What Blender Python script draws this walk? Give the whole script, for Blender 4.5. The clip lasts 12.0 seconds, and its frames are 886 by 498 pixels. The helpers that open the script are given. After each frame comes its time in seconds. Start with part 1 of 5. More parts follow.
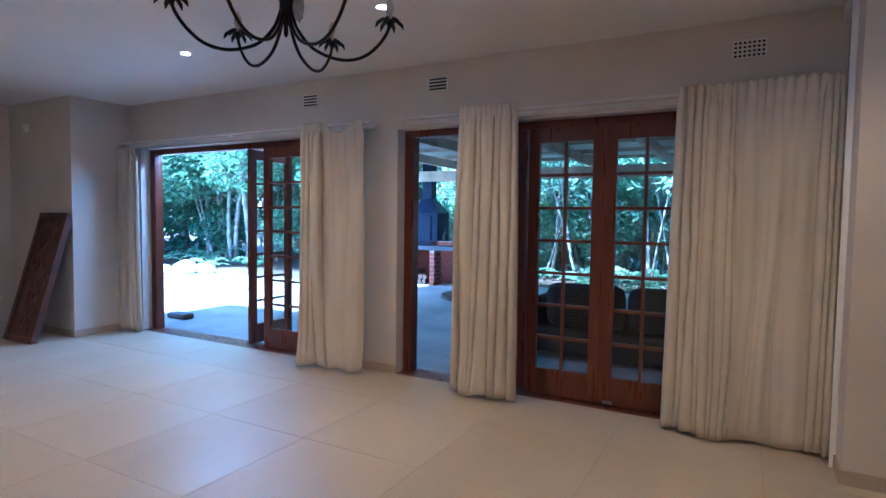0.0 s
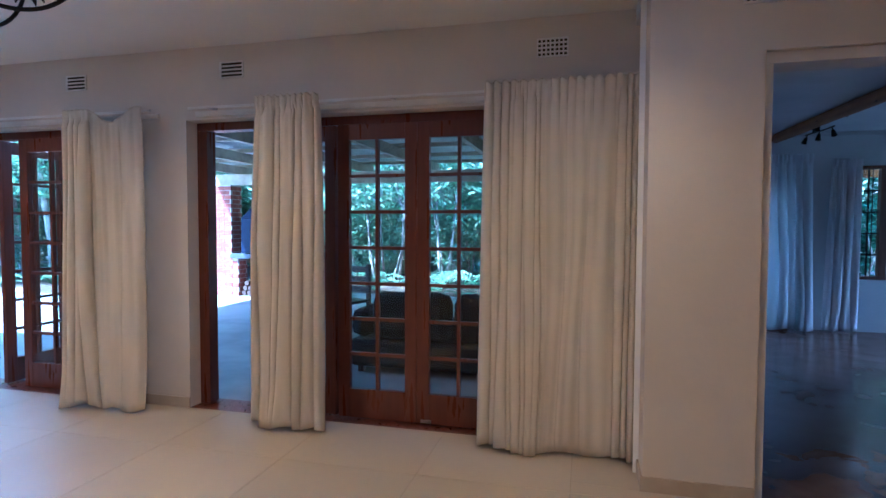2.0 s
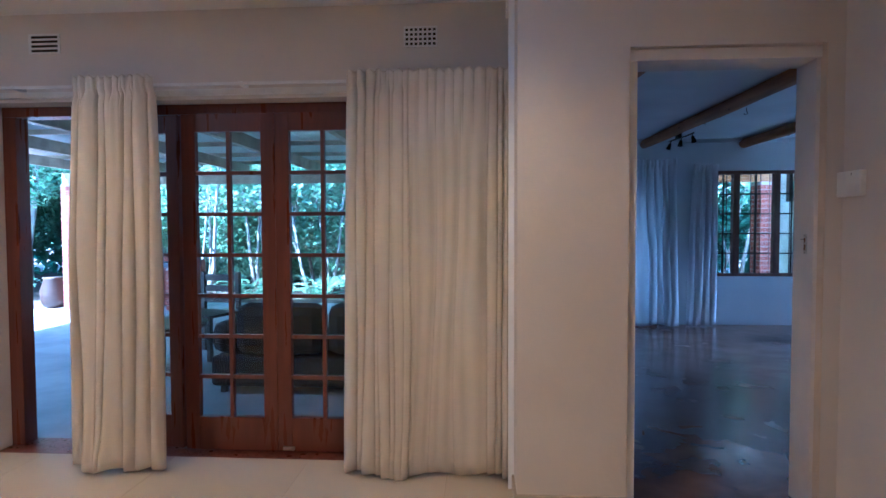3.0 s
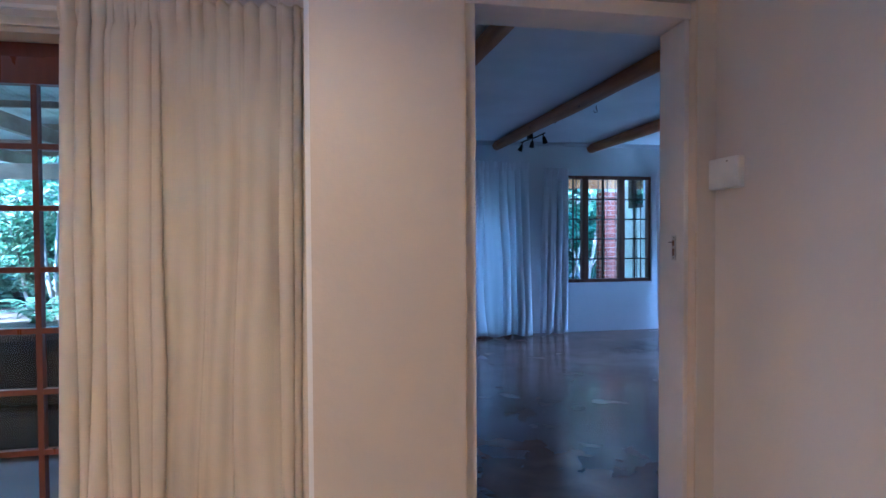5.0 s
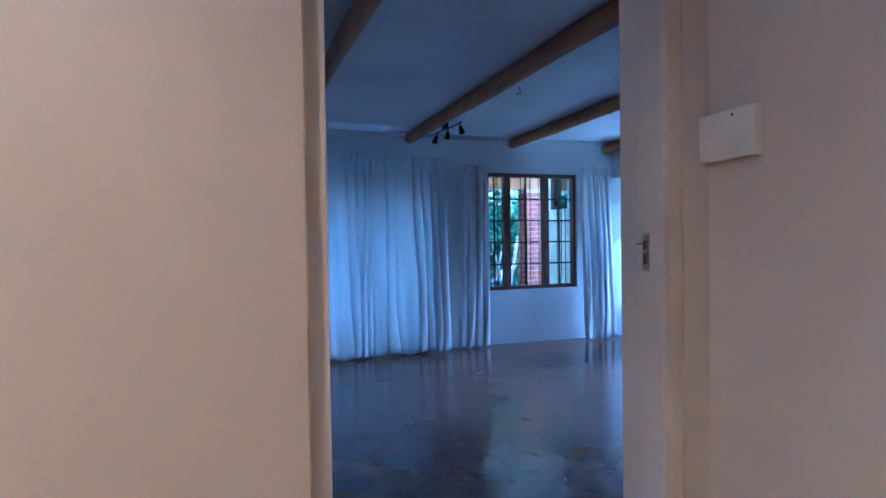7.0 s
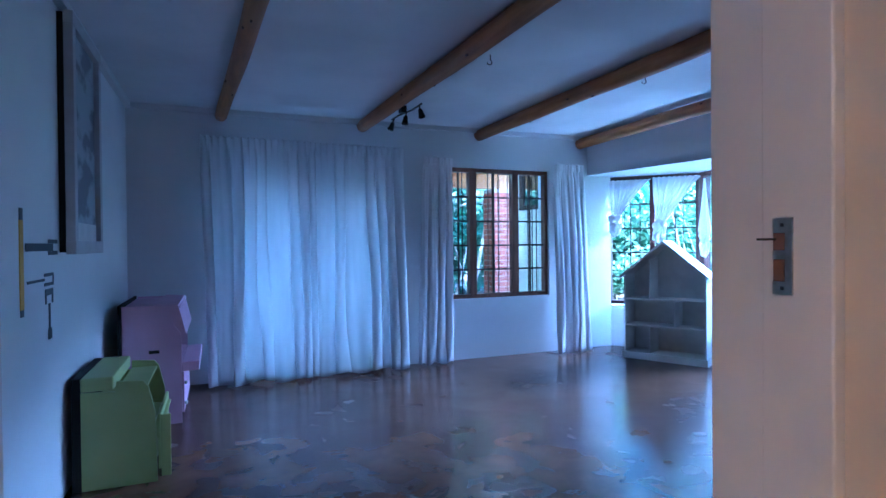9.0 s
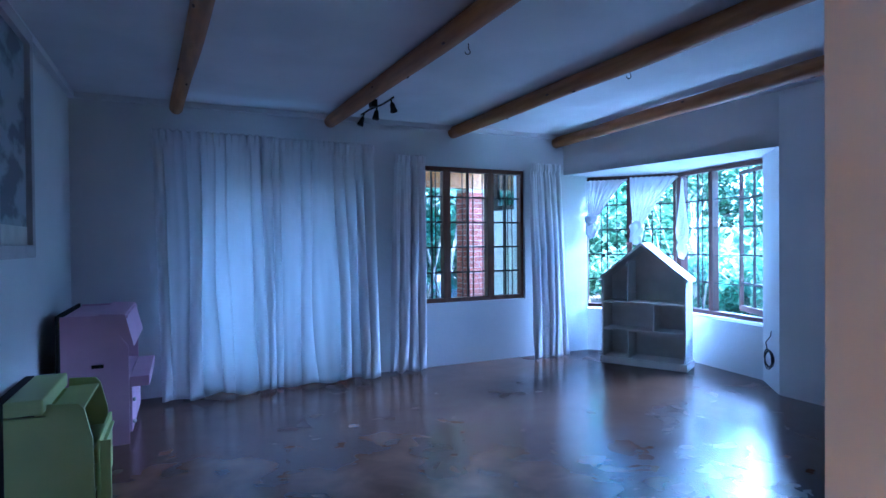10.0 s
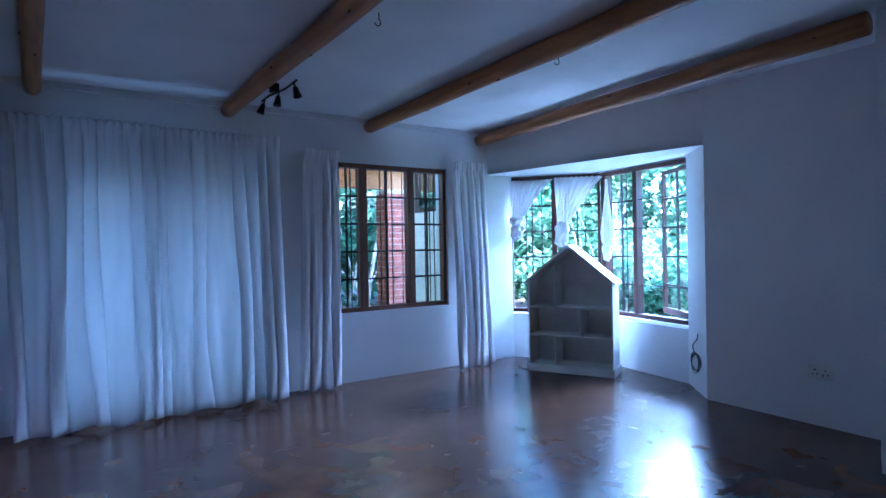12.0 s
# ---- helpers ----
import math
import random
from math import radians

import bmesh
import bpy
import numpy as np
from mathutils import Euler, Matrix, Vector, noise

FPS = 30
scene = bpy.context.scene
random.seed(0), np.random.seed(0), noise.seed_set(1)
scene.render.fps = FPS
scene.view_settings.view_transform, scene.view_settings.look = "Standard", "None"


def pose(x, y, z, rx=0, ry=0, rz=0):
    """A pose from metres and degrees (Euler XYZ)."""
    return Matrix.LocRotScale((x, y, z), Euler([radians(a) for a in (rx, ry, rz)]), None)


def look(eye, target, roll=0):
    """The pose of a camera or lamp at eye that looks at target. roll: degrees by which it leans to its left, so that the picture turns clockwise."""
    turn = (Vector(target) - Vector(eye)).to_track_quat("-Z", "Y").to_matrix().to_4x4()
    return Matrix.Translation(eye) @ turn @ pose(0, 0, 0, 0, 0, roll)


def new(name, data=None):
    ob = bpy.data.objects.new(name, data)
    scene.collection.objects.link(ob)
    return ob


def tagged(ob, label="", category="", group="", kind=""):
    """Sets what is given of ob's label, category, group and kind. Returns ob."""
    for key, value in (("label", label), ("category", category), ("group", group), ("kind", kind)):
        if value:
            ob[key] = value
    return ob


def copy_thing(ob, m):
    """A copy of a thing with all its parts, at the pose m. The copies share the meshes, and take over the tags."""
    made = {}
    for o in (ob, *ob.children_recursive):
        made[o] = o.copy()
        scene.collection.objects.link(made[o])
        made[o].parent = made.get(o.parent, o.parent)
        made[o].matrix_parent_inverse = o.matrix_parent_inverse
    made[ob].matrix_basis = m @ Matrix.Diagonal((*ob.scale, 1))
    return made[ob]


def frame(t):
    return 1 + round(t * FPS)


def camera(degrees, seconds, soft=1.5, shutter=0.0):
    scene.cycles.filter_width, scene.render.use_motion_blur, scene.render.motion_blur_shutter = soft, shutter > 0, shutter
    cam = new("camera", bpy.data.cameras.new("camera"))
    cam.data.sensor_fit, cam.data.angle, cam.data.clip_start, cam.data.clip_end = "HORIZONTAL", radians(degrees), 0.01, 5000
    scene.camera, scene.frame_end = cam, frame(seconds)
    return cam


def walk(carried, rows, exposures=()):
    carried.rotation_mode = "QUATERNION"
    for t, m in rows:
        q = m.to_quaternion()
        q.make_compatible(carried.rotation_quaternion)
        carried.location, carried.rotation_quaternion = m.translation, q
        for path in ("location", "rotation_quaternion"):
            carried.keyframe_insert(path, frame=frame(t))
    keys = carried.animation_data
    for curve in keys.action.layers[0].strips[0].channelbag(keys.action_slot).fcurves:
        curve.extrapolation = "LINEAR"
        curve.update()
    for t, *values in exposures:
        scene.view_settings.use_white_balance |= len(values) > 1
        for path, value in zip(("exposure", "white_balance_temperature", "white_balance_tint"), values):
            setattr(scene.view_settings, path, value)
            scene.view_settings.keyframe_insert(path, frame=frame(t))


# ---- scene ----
cam = camera(77.2, 12.0)
PATH = [
    (0, (0.789, 2.252, 1.345), (-0.167, 4.005, 1.237), 0.8),
    (0.5, (0.801, 2.374, 1.368), (-0.042, 4.184, 1.258), 0.5),
    (1, (0.832, 2.456, 1.381), (0.079, 4.306, 1.272), 0.3),
    (1.5, (0.903, 2.587, 1.338), (0.271, 4.482, 1.253), 0.3),
    (2, (0.97, 2.776, 1.349), (0.475, 4.712, 1.264), 0.2),
    (2.5, (1.006, 2.901, 1.339), (0.692, 4.875, 1.263), 0.0),
    (3, (1.086, 3.088, 1.349), (0.96, 5.082, 1.275), -0.2),
    (5, (1.37, 3.865, 1.321), (1.726, 5.832, 1.273), -0.3),
    (5.5, (1.477, 4.086, 1.306), (1.942, 6.03, 1.266), -0.6),
    (6, (1.562, 4.274, 1.291), (2.078, 6.206, 1.259), -0.9),
    (6.5, (1.634, 4.461, 1.308), (2.192, 6.381, 1.274), -0.8),
    (7, (1.703, 4.643, 1.308), (2.327, 6.543, 1.275), -0.8),
    (9, (1.992, 5.35, 1.289), (2.742, 7.204, 1.269), -0.5),
    (9.5, (2.025, 5.494, 1.312), (2.822, 7.328, 1.289), -0.5),
    (10, (2.069, 5.603, 1.312), (2.917, 7.415, 1.29), -0.5),
    (10.5, (2.134, 5.723, 1.272), (3.026, 7.513, 1.264), -0.5),
    (11, (2.208, 5.822, 1.267), (3.141, 7.591, 1.263), -0.6),
    (11.5, (2.282, 5.897, 1.268), (3.276, 7.633, 1.268), -0.7),
    (12, (2.329, 5.967, 1.299), (3.413, 7.648, 1.29), -1.0),
]
EXPO = [(0, 3.44, 3720, 7), (1, 3.37, 3690, 6), (2, 3.58, 3700, 8), (5.5, 4.10, 3700, 9), (7.2, 4.2, 3590, 9), (9, 4.55, 3720, 12), (9.5, 4.45, 3760, 13), (12, 4.17, 4100, 15)]
walk(cam, [(t, look(eye, target, roll)) for t, eye, target, roll in PATH], EXPO)

# ---- world, sun, lamps ----
world = bpy.data.worlds.new("world")
scene.world = world
world.use_nodes = True
sky = world.node_tree.nodes.new("ShaderNodeTexSky")
sky.sky_type, sky.sun_disc = "NISHITA", False
sky.sun_elevation, sky.sun_rotation = radians(56), radians(225)
world.node_tree.links.new(sky.outputs[0], world.node_tree.nodes["Background"].inputs[0])
world.node_tree.nodes["Background"].inputs[1].default_value = 0.15
sun = new("sun", bpy.data.lights.new("sun", "SUN"))
sun.data.energy, sun.data.angle, sun.data.color = 4.3, radians(0.5), (1, 0.95, 0.88)
sun.matrix_world = look((0, 0, 20), (math.sin(radians(45)) * 8, math.cos(radians(45)) * 8, 20 - 8 * math.tan(radians(56))))

# daylight that enters by the openings
def daylight(at, target, w, h, watts, color=(0.82, 0.91, 1.0)):
    la = new("daylight", bpy.data.lights.new("daylight", "AREA"))
    la.data.shape, la.data.size, la.data.size_y, la.data.energy, la.data.color = "RECTANGLE", w, h, watts, color
    la.matrix_world = look(at, target)
    return la


daylight((11.5, 10.4, 3.6), (3.5, 8.6, 0.9), 3.9, 1.4, 205)
daylight((2.7, 11.4, 0.85), (2.7, 9.0, 0.8), 1.3, 1.3, 1.4, (0.66, 0.84, 1.0))
daylight((7.75, 9.95, 2.72), (5.4, 10.2, 0.9), 1.6, 0.5, 8)
daylight((8.05, 9.9, 0.02), (5.2, 9.2, 2.5), 1.9, 0.35, 5.5, (0.86, 0.95, 1.0))
daylight((-4.4, 6.95, 2.28), (-3.6, 4.6, 0.0), 1.8, 0.3, 7, (0.72, 0.87, 1.0))

# warm ceiling downlights of the dining room
LAMP_W, LAMP_COL = 11.0, (1.0, 0.50, 0.14)
DOWNLIGHTS = [(-3.09, 5.14), (-1.17, 5.04), (0.92, 4.80), (-3.09, 2.9), (0.7, 2.7), (-4.9, 2.9), (-3.09, 0.6), (-1.17, 0.6), (1.0, 0.6)]

# ---- materials ----
def material(name, color, rough=0.6, metal=0.0, second=None, scale=6.0, bump=0.0, bump_scale=60.0, spec=None, stretch=(1, 1, 1), mix_lo=0.4, mix_hi=0.62, rough_var=0.0, random_tint=0.0):
    """A principled material with a noise-mixed colour, a fine relief and a little gloss variation."""
    m = bpy.data.materials.new(name)
    m.use_nodes = True
    nt = m.node_tree
    b = nt.nodes["Principled BSDF"]
    b.inputs["Roughness"].default_value = rough
    b.inputs["Metallic"].default_value = metal
    if spec is not None:
        b.inputs["Specular IOR Level"].default_value = spec
    tc = nt.nodes.new("ShaderNodeTexCoord")
    mp = nt.nodes.new("ShaderNodeMapping")
    mp.inputs["Scale"].default_value, mp.inputs["Location"].default_value = stretch, (0.37, 0.71, 0.53)
    nt.links.new(tc.outputs["Object"], mp.inputs[0])
    n = nt.nodes.new("ShaderNodeTexNoise")
    n.inputs["Scale"].default_value, n.inputs["Detail"].default_value = scale, 6
    nt.links.new(mp.outputs[0], n.inputs["Vector"])
    r = nt.nodes.new("ShaderNodeMapRange")
    r.inputs[1].default_value, r.inputs[2].default_value = mix_lo, mix_hi
    nt.links.new(n.outputs[0], r.inputs[0])
    mix = nt.nodes.new("ShaderNodeMix")
    mix.data_type = "RGBA"
    second = second or tuple(c * 0.86 for c in color)
    mix.inputs[6].default_value, mix.inputs[7].default_value = (*color, 1), (*second, 1)
    nt.links.new(r.outputs[0], mix.inputs[0])
    col = mix.outputs[2]
    if random_tint:
        oi = nt.nodes.new("ShaderNodeObjectInfo")
        rr = nt.nodes.new("ShaderNodeMapRange")
        rr.inputs[3].default_value, rr.inputs[4].default_value = 1 - random_tint, 1 + random_tint
        nt.links.new(oi.outputs["Random"], rr.inputs[0])
        hs = nt.nodes.new("ShaderNodeHueSaturation")
        nt.links.new(rr.outputs[0], hs.inputs["Value"])
        nt.links.new(col, hs.inputs["Color"])
        col = hs.outputs[0]
    nt.links.new(col, b.inputs["Base Color"])
    if rough_var:
        q = nt.nodes.new("ShaderNodeMapRange")
        q.inputs[1].default_value, q.inputs[2].default_value = 0.35, 0.65
        q.inputs[3].default_value, q.inputs[4].default_value = max(0.02, rough - rough_var), rough + rough_var
        nt.links.new(n.outputs[0], q.inputs[0])
        nt.links.new(q.outputs[0], b.inputs["Roughness"])
    if bump:
        n2 = nt.nodes.new("ShaderNodeTexNoise")
        n2.inputs["Scale"].default_value, n2.inputs["Detail"].default_value = bump_scale, 4
        nt.links.new(mp.outputs[0], n2.inputs["Vector"])
        bp = nt.nodes.new("ShaderNodeBump")
        bp.inputs["Strength"].default_value, bp.inputs["Distance"].default_value = bump, 0.01
        nt.links.new(n2.outputs[0], bp.inputs["Height"])
        nt.links.new(bp.outputs[0], b.inputs["Normal"])
    return m


def cloth(name, color, through_part, scale=1.0):
    """Woven cloth that lets part of the light through."""
    m = material(name, color, 0.9, second=tuple(c * 0.9 for c in color), scale=5, bump=0.15, bump_scale=350, spec=0.1, stretch=(1, 1, 0.25))
    nt = m.node_tree
    out, b = nt.nodes["Material Output"], nt.nodes["Principled BSDF"]
    t = nt.nodes.new("ShaderNodeBsdfTranslucent")
    t.inputs[0].default_value = (*color, 1)
    mx = nt.nodes.new("ShaderNodeMixShader")
    mx.inputs[0].default_value = through_part
    nt.links.new(b.outputs[0], mx.inputs[1])
    nt.links.new(t.outputs[0], mx.inputs[2])
    nt.links.new(mx.outputs[0], out.inputs[0])
    return m


def glass_material():
    m = bpy.data.materials.new("window_glass")
    m.use_nodes = True
    nt = m.node_tree
    out = nt.nodes["Material Output"]
    tr = nt.nodes.new("ShaderNodeBsdfTransparent")
    tr.inputs[0].default_value = (0.93, 0.95, 0.94, 1)
    gl = nt.nodes.new("ShaderNodeBsdfGlossy")
    gl.inputs["Roughness"].default_value = 0.02
    lw = nt.nodes.new("ShaderNodeLayerWeight")
    lw.inputs[0].default_value = 0.5
    pw = nt.nodes.new("ShaderNodeMath")
    pw.operation = "POWER"
    pw.inputs[1].default_value = 4.0
    ad = nt.nodes.new("ShaderNodeMath")
    ad.operation = "MULTIPLY_ADD"
    ad.inputs[1].default_value, ad.inputs[2].default_value = 0.6, 0.03
    nt.links.new(lw.outputs["Facing"], pw.inputs[0])
    nt.links.new(pw.outputs[0], ad.inputs[0])
    mx = nt.nodes.new("ShaderNodeMixShader")
    nt.links.new(ad.outputs[0], mx.inputs[0])
    nt.links.new(tr.outputs[0], mx.inputs[1])
    nt.links.new(gl.outputs[0], mx.inputs[2])
    nt.links.new(mx.outputs[0], out.inputs[0])
    return m


def glow(name, color, strength):
    m = bpy.data.materials.new(name)
    m.use_nodes = True
    b = m.node_tree.nodes["Principled BSDF"]
    b.inputs["Emission Color"].default_value = (*color, 1)
    b.inputs["Emission Strength"].default_value = strength
    return m


def leaf_material(name, a, b):
    m = material(name, a, 0.55, second=b, scale=1.5)
    nt = m.node_tree
    out, bs = nt.nodes["Material Output"], nt.nodes["Principled BSDF"]
    geo = nt.nodes.new("ShaderNodeNewGeometry")
    hs = nt.nodes.new("ShaderNodeHueSaturation")
    rr = nt.nodes.new("ShaderNodeMapRange")
    rr.inputs[3].default_value, rr.inputs[4].default_value = 0.65, 1.4
    nt.links.new(geo.outputs["Random Per Island"], rr.inputs[0])
    nt.links.new(rr.outputs[0], hs.inputs["Value"])
    src = bs.inputs["Base Color"].links[0].from_socket
    nt.links.new(src, hs.inputs["Color"])
    nt.links.new(hs.outputs[0], bs.inputs["Base Color"])
    t = nt.nodes.new("ShaderNodeBsdfTranslucent")
    nt.links.new(hs.outputs[0], t.inputs[0])
    mx = nt.nodes.new("ShaderNodeMixShader")
    mx.inputs[0].default_value = 0.5
    nt.links.new(bs.outputs[0], mx.inputs[1])
    nt.links.new(t.outputs[0], mx.inputs[2])
    nt.links.new(mx.outputs[0], out.inputs[0])
    return m


M_CREAM = material("cream_wall_paint", (0.62, 0.56, 0.50), 0.75, scale=1.3, second=(0.57, 0.51, 0.455), bump=0.12, bump_scale=35, rough_var=0.08)
M_WHITEWALL = material("white_wall_paint", (0.80, 0.80, 0.81), 0.7, scale=1.2, second=(0.75, 0.75, 0.77), bump=0.14, bump_scale=28, rough_var=0.08)
M_CEIL = material("ceiling_paint", (0.74, 0.71, 0.68), 0.85, scale=1.0, second=(0.70, 0.67, 0.64), bump=0.08, bump_scale=50)
M_CEIL2 = material("ceiling_board_paint", (0.80, 0.80, 0.82), 0.85, scale=1.0, bump=0.08, bump_scale=50)
M_TILE = material("cream_floor_tile", (0.45, 0.385, 0.29), 0.43, scale=1.4, second=(0.42, 0.355, 0.265), bump=0.03, bump_scale=12, rough_var=0.05, random_tint=0.03, mix_lo=0.3, mix_hi=0.7)
M_GROUT = material("tile_grout", (0.39, 0.33, 0.245), 0.9, scale=8)
M_SKIRT = material("tile_skirting", (0.45, 0.37, 0.28), 0.5, scale=5)


def screed():
    """Brown polished cement with cloudy trowel marks in colour and gloss."""
    m = bpy.data.materials.new("polished_brown_screed")
    m.use_nodes = True
    nt = m.node_tree
    b = nt.nodes["Principled BSDF"]
    tc = nt.nodes.new("ShaderNodeTexCoord")
    mp = nt.nodes.new("ShaderNodeMapping")
    mp.inputs["Location"].default_value, mp.inputs["Rotation"].default_value = (3.1, 7.7, 0.37), (0.2, 0.3, 0.4)
    nt.links.new(tc.outputs["Object"], mp.inputs[0])
    big, fine, warp = (nt.nodes.new("ShaderNodeTexNoise") for _ in range(3))
    for n, sc, de, di in ((big, 1.4, 3, 0.3), (fine, 4.2, 4, 0.5), (warp, 8, 4, 0.4)):
        n.inputs["Scale"].default_value, n.inputs["Detail"].default_value, n.inputs["Distortion"].default_value = sc, de, di
        nt.links.new(mp.outputs[0], n.inputs["Vector"])
    add = nt.nodes.new("ShaderNodeMath")
    add.operation = "MULTIPLY_ADD"
    add.inputs[1].default_value = 0.55
    nt.links.new(fine.outputs[0], add.inputs[0])
    half = nt.nodes.new("ShaderNodeMath")
    half.operation = "MULTIPLY"
    half.inputs[1].default_value = 0.45
    nt.links.new(big.outputs[0], half.inputs[0])
    nt.links.new(half.outputs[0], add.inputs[2])
    ramp = nt.nodes.new("ShaderNodeValToRGB")
    ramp.color_ramp.interpolation = "B_SPLINE"
    e = ramp.color_ramp.elements
    e[0].position, e[0].color = 0.34, (0.050, 0.025, 0.015, 1)
    e[1].position, e[1].color = 0.70, (0.165, 0.092, 0.052, 1)
    mid = e.new(0.52)
    mid.color = (0.098, 0.052, 0.031, 1)
    nt.links.new(add.outputs[0], ramp.inputs[0])
    nt.links.new(ramp.outputs[0], b.inputs["Base Color"])
    q = nt.nodes.new("ShaderNodeMapRange")
    q.inputs[1].default_value, q.inputs[2].default_value = 0.36, 0.66
    q.inputs[3].default_value, q.inputs[4].default_value = 0.29, 0.15
    nt.links.new(add.outputs[0], q.inputs[0])
    nt.links.new(q.outputs[0], b.inputs["Roughness"])
    bp = nt.nodes.new("ShaderNodeBump")
    bp.inputs["Strength"].default_value, bp.inputs["Distance"].default_value = 0.13, 0.004
    nt.links.new(warp.outputs[0], bp.inputs["Height"])
    nt.links.new(bp.outputs[0], b.inputs["Normal"])
    return m


M_SCREED = screed()
M_MAHOG = material("varnished_mahogany", (0.125, 0.031, 0.013), 0.34, scale=4, second=(0.10, 0.025, 0.011), bump=0.06, bump_scale=80, stretch=(6, 6, 0.5), rough_var=0.08)
M_BAYWOOD = material("bay_red_brown_wood", (0.095, 0.030, 0.022), 0.45, scale=5, second=(0.06, 0.02, 0.015), bump=0.08, bump_scale=80, stretch=(5, 5, 0.6))
M_WINWOOD = material("window_brown_wood", (0.17, 0.075, 0.04), 0.45, scale=5, second=(0.11, 0.045, 0.025), bump=0.08, bump_scale=80, stretch=(5, 5, 0.6))
M_BEAM = material("varnished_gum_pole", (0.42, 0.185, 0.050), 0.5, scale=7, second=(0.25, 0.10, 0.026), bump=0.2, bump_scale=25, stretch=(4, 0.35, 4), mix_lo=0.35, mix_hi=0.7)
M_KNOT = material("dark_wood_knot", (0.07, 0.03, 0.015), 0.6)
M_CURT = cloth("cream_curtain_cloth", (0.67, 0.595, 0.485), 0.05)
M_SHEER = cloth("white_curtain_cloth", (0.90, 0.90, 0.92), 0.42)
M_WHITECLOTH = cloth("white_lined_cloth", (0.93, 0.92, 0.95), 0.22)
M_GLASS = glass_material()
# for the unseen sheet over the porch; softens the sun and lets part through
M_PORCH_SHADE = cloth("translucent_shade_sheet", (0.82, 0.83, 0.80), 0.3)
M_IRON = material("black_wrought_iron", (0.012, 0.011, 0.011), 0.45, metal=0.6, bump=0.1, bump_scale=90)
M_STEEL = material("window_bar_paint", (0.035, 0.025, 0.022), 0.5)
M_CHROME = material("worn_chrome", (0.55, 0.53, 0.5), 0.3, metal=1.0, second=(0.4, 0.36, 0.3), scale=40)
M_WHITEPLASTIC = material("white_plastic", (0.74, 0.72, 0.69), 0.4)
# near-black for small dark parts and for shade painted into holes and gaps
M_DARK_SHADE = material("dark_part_and_recess_shade", (0.02, 0.018, 0.016), 0.9)
M_JAMB = material("door_frame_paint", (0.70, 0.65, 0.62), 0.42, scale=3, second=(0.62, 0.57, 0.54), bump=0.12, bump_scale=20)
M_JAMBWORN = material("door_frame_cream_paint", (0.64, 0.53, 0.40), 0.5, scale=3, bump=0.1, bump_scale=20)
M_DOLL = material("doll_house_white_paint", (0.85, 0.85, 0.80), 0.5, scale=4)
M_LILAC = material("lilac_paint", (0.66, 0.42, 0.58), 0.5, scale=3, second=(0.61, 0.385, 0.53))
M_GREEN = material("green_paint", (0.44, 0.48, 0.17), 0.45, scale=3, second=(0.40, 0.44, 0.15))
M_BRICK = material("red_brick", (0.26, 0.075, 0.045), 0.85, scale=12, second=(0.19, 0.05, 0.03), bump=0.5, bump_scale=60, random_tint=0.2)
M_MORTAR = material("mortar", (0.42, 0.38, 0.34), 0.95, scale=20, bump=0.3)
M_CONC = material("patio_concrete", (0.30, 0.29, 0.275), 0.8, scale=1.6, second=(0.21, 0.21, 0.20), bump=0.3, bump_scale=18)
M_PAVE = material("pool_paving", (0.36, 0.36, 0.33), 0.85, scale=2.5, second=(0.26, 0.27, 0.25), bump=0.3)
M_BOULDER = material("pale_boulder", (0.62, 0.60, 0.55), 0.9, scale=5, bump=0.5, bump_scale=14)
M_GRASS = material("lawn", (0.10, 0.16, 0.035), 0.9, scale=6, second=(0.06, 0.11, 0.02), bump=0.6, bump_scale=60)
M_SOIL = material("garden_soil", (0.08, 0.055, 0.035), 0.95, scale=4, bump=0.6, bump_scale=20)
M_POLE = material("pale_roof_timber", (0.40, 0.34, 0.25), 0.7, scale=4, second=(0.28, 0.23, 0.17), stretch=(1, 1, 1))
M_SHEET = material("corrugated_sheet", (0.62, 0.65, 0.66), 0.35, metal=0.5, scale=3)
M_BRAAI = material("braai_steel", (0.006, 0.010, 0.030), 0.55, scale=5, spec=0.15)
M_DARKWOOD = material("dark_outdoor_wood", (0.05, 0.026, 0.016), 0.5, scale=6, stretch=(1, 1, 5))
M_CANVAS = material("dark_sofa_cloth", (0.012, 0.008, 0.007), 0.9, scale=20)
M_BARK = material("pale_bark", (0.42, 0.38, 0.32), 0.9, scale=5, second=(0.22, 0.19, 0.15), bump=0.5, bump_scale=15)
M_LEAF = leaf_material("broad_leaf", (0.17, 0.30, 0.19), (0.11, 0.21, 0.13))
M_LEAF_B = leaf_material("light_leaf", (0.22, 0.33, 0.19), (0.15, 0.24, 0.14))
# paler copy of the leaf: sunlight on the foliage is put into its colour
M_LEAF_C = leaf_material("leaf_with_sun_in_colour", (0.36, 0.47, 0.31), (0.24, 0.36, 0.22))
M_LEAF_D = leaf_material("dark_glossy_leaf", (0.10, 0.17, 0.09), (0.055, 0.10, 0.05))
M_SLAB = material("dark_counter_slab", (0.045, 0.05, 0.065), 0.55, scale=6, bump=0.2, bump_scale=30)
M_ROOF = material("roof_tile", (0.2, 0.1, 0.07), 0.8)
M_EXT = material("outside_wall_paint", (0.84, 0.83, 0.80), 0.85, scale=2, second=(0.6, 0.58, 0.54), bump=0.2)


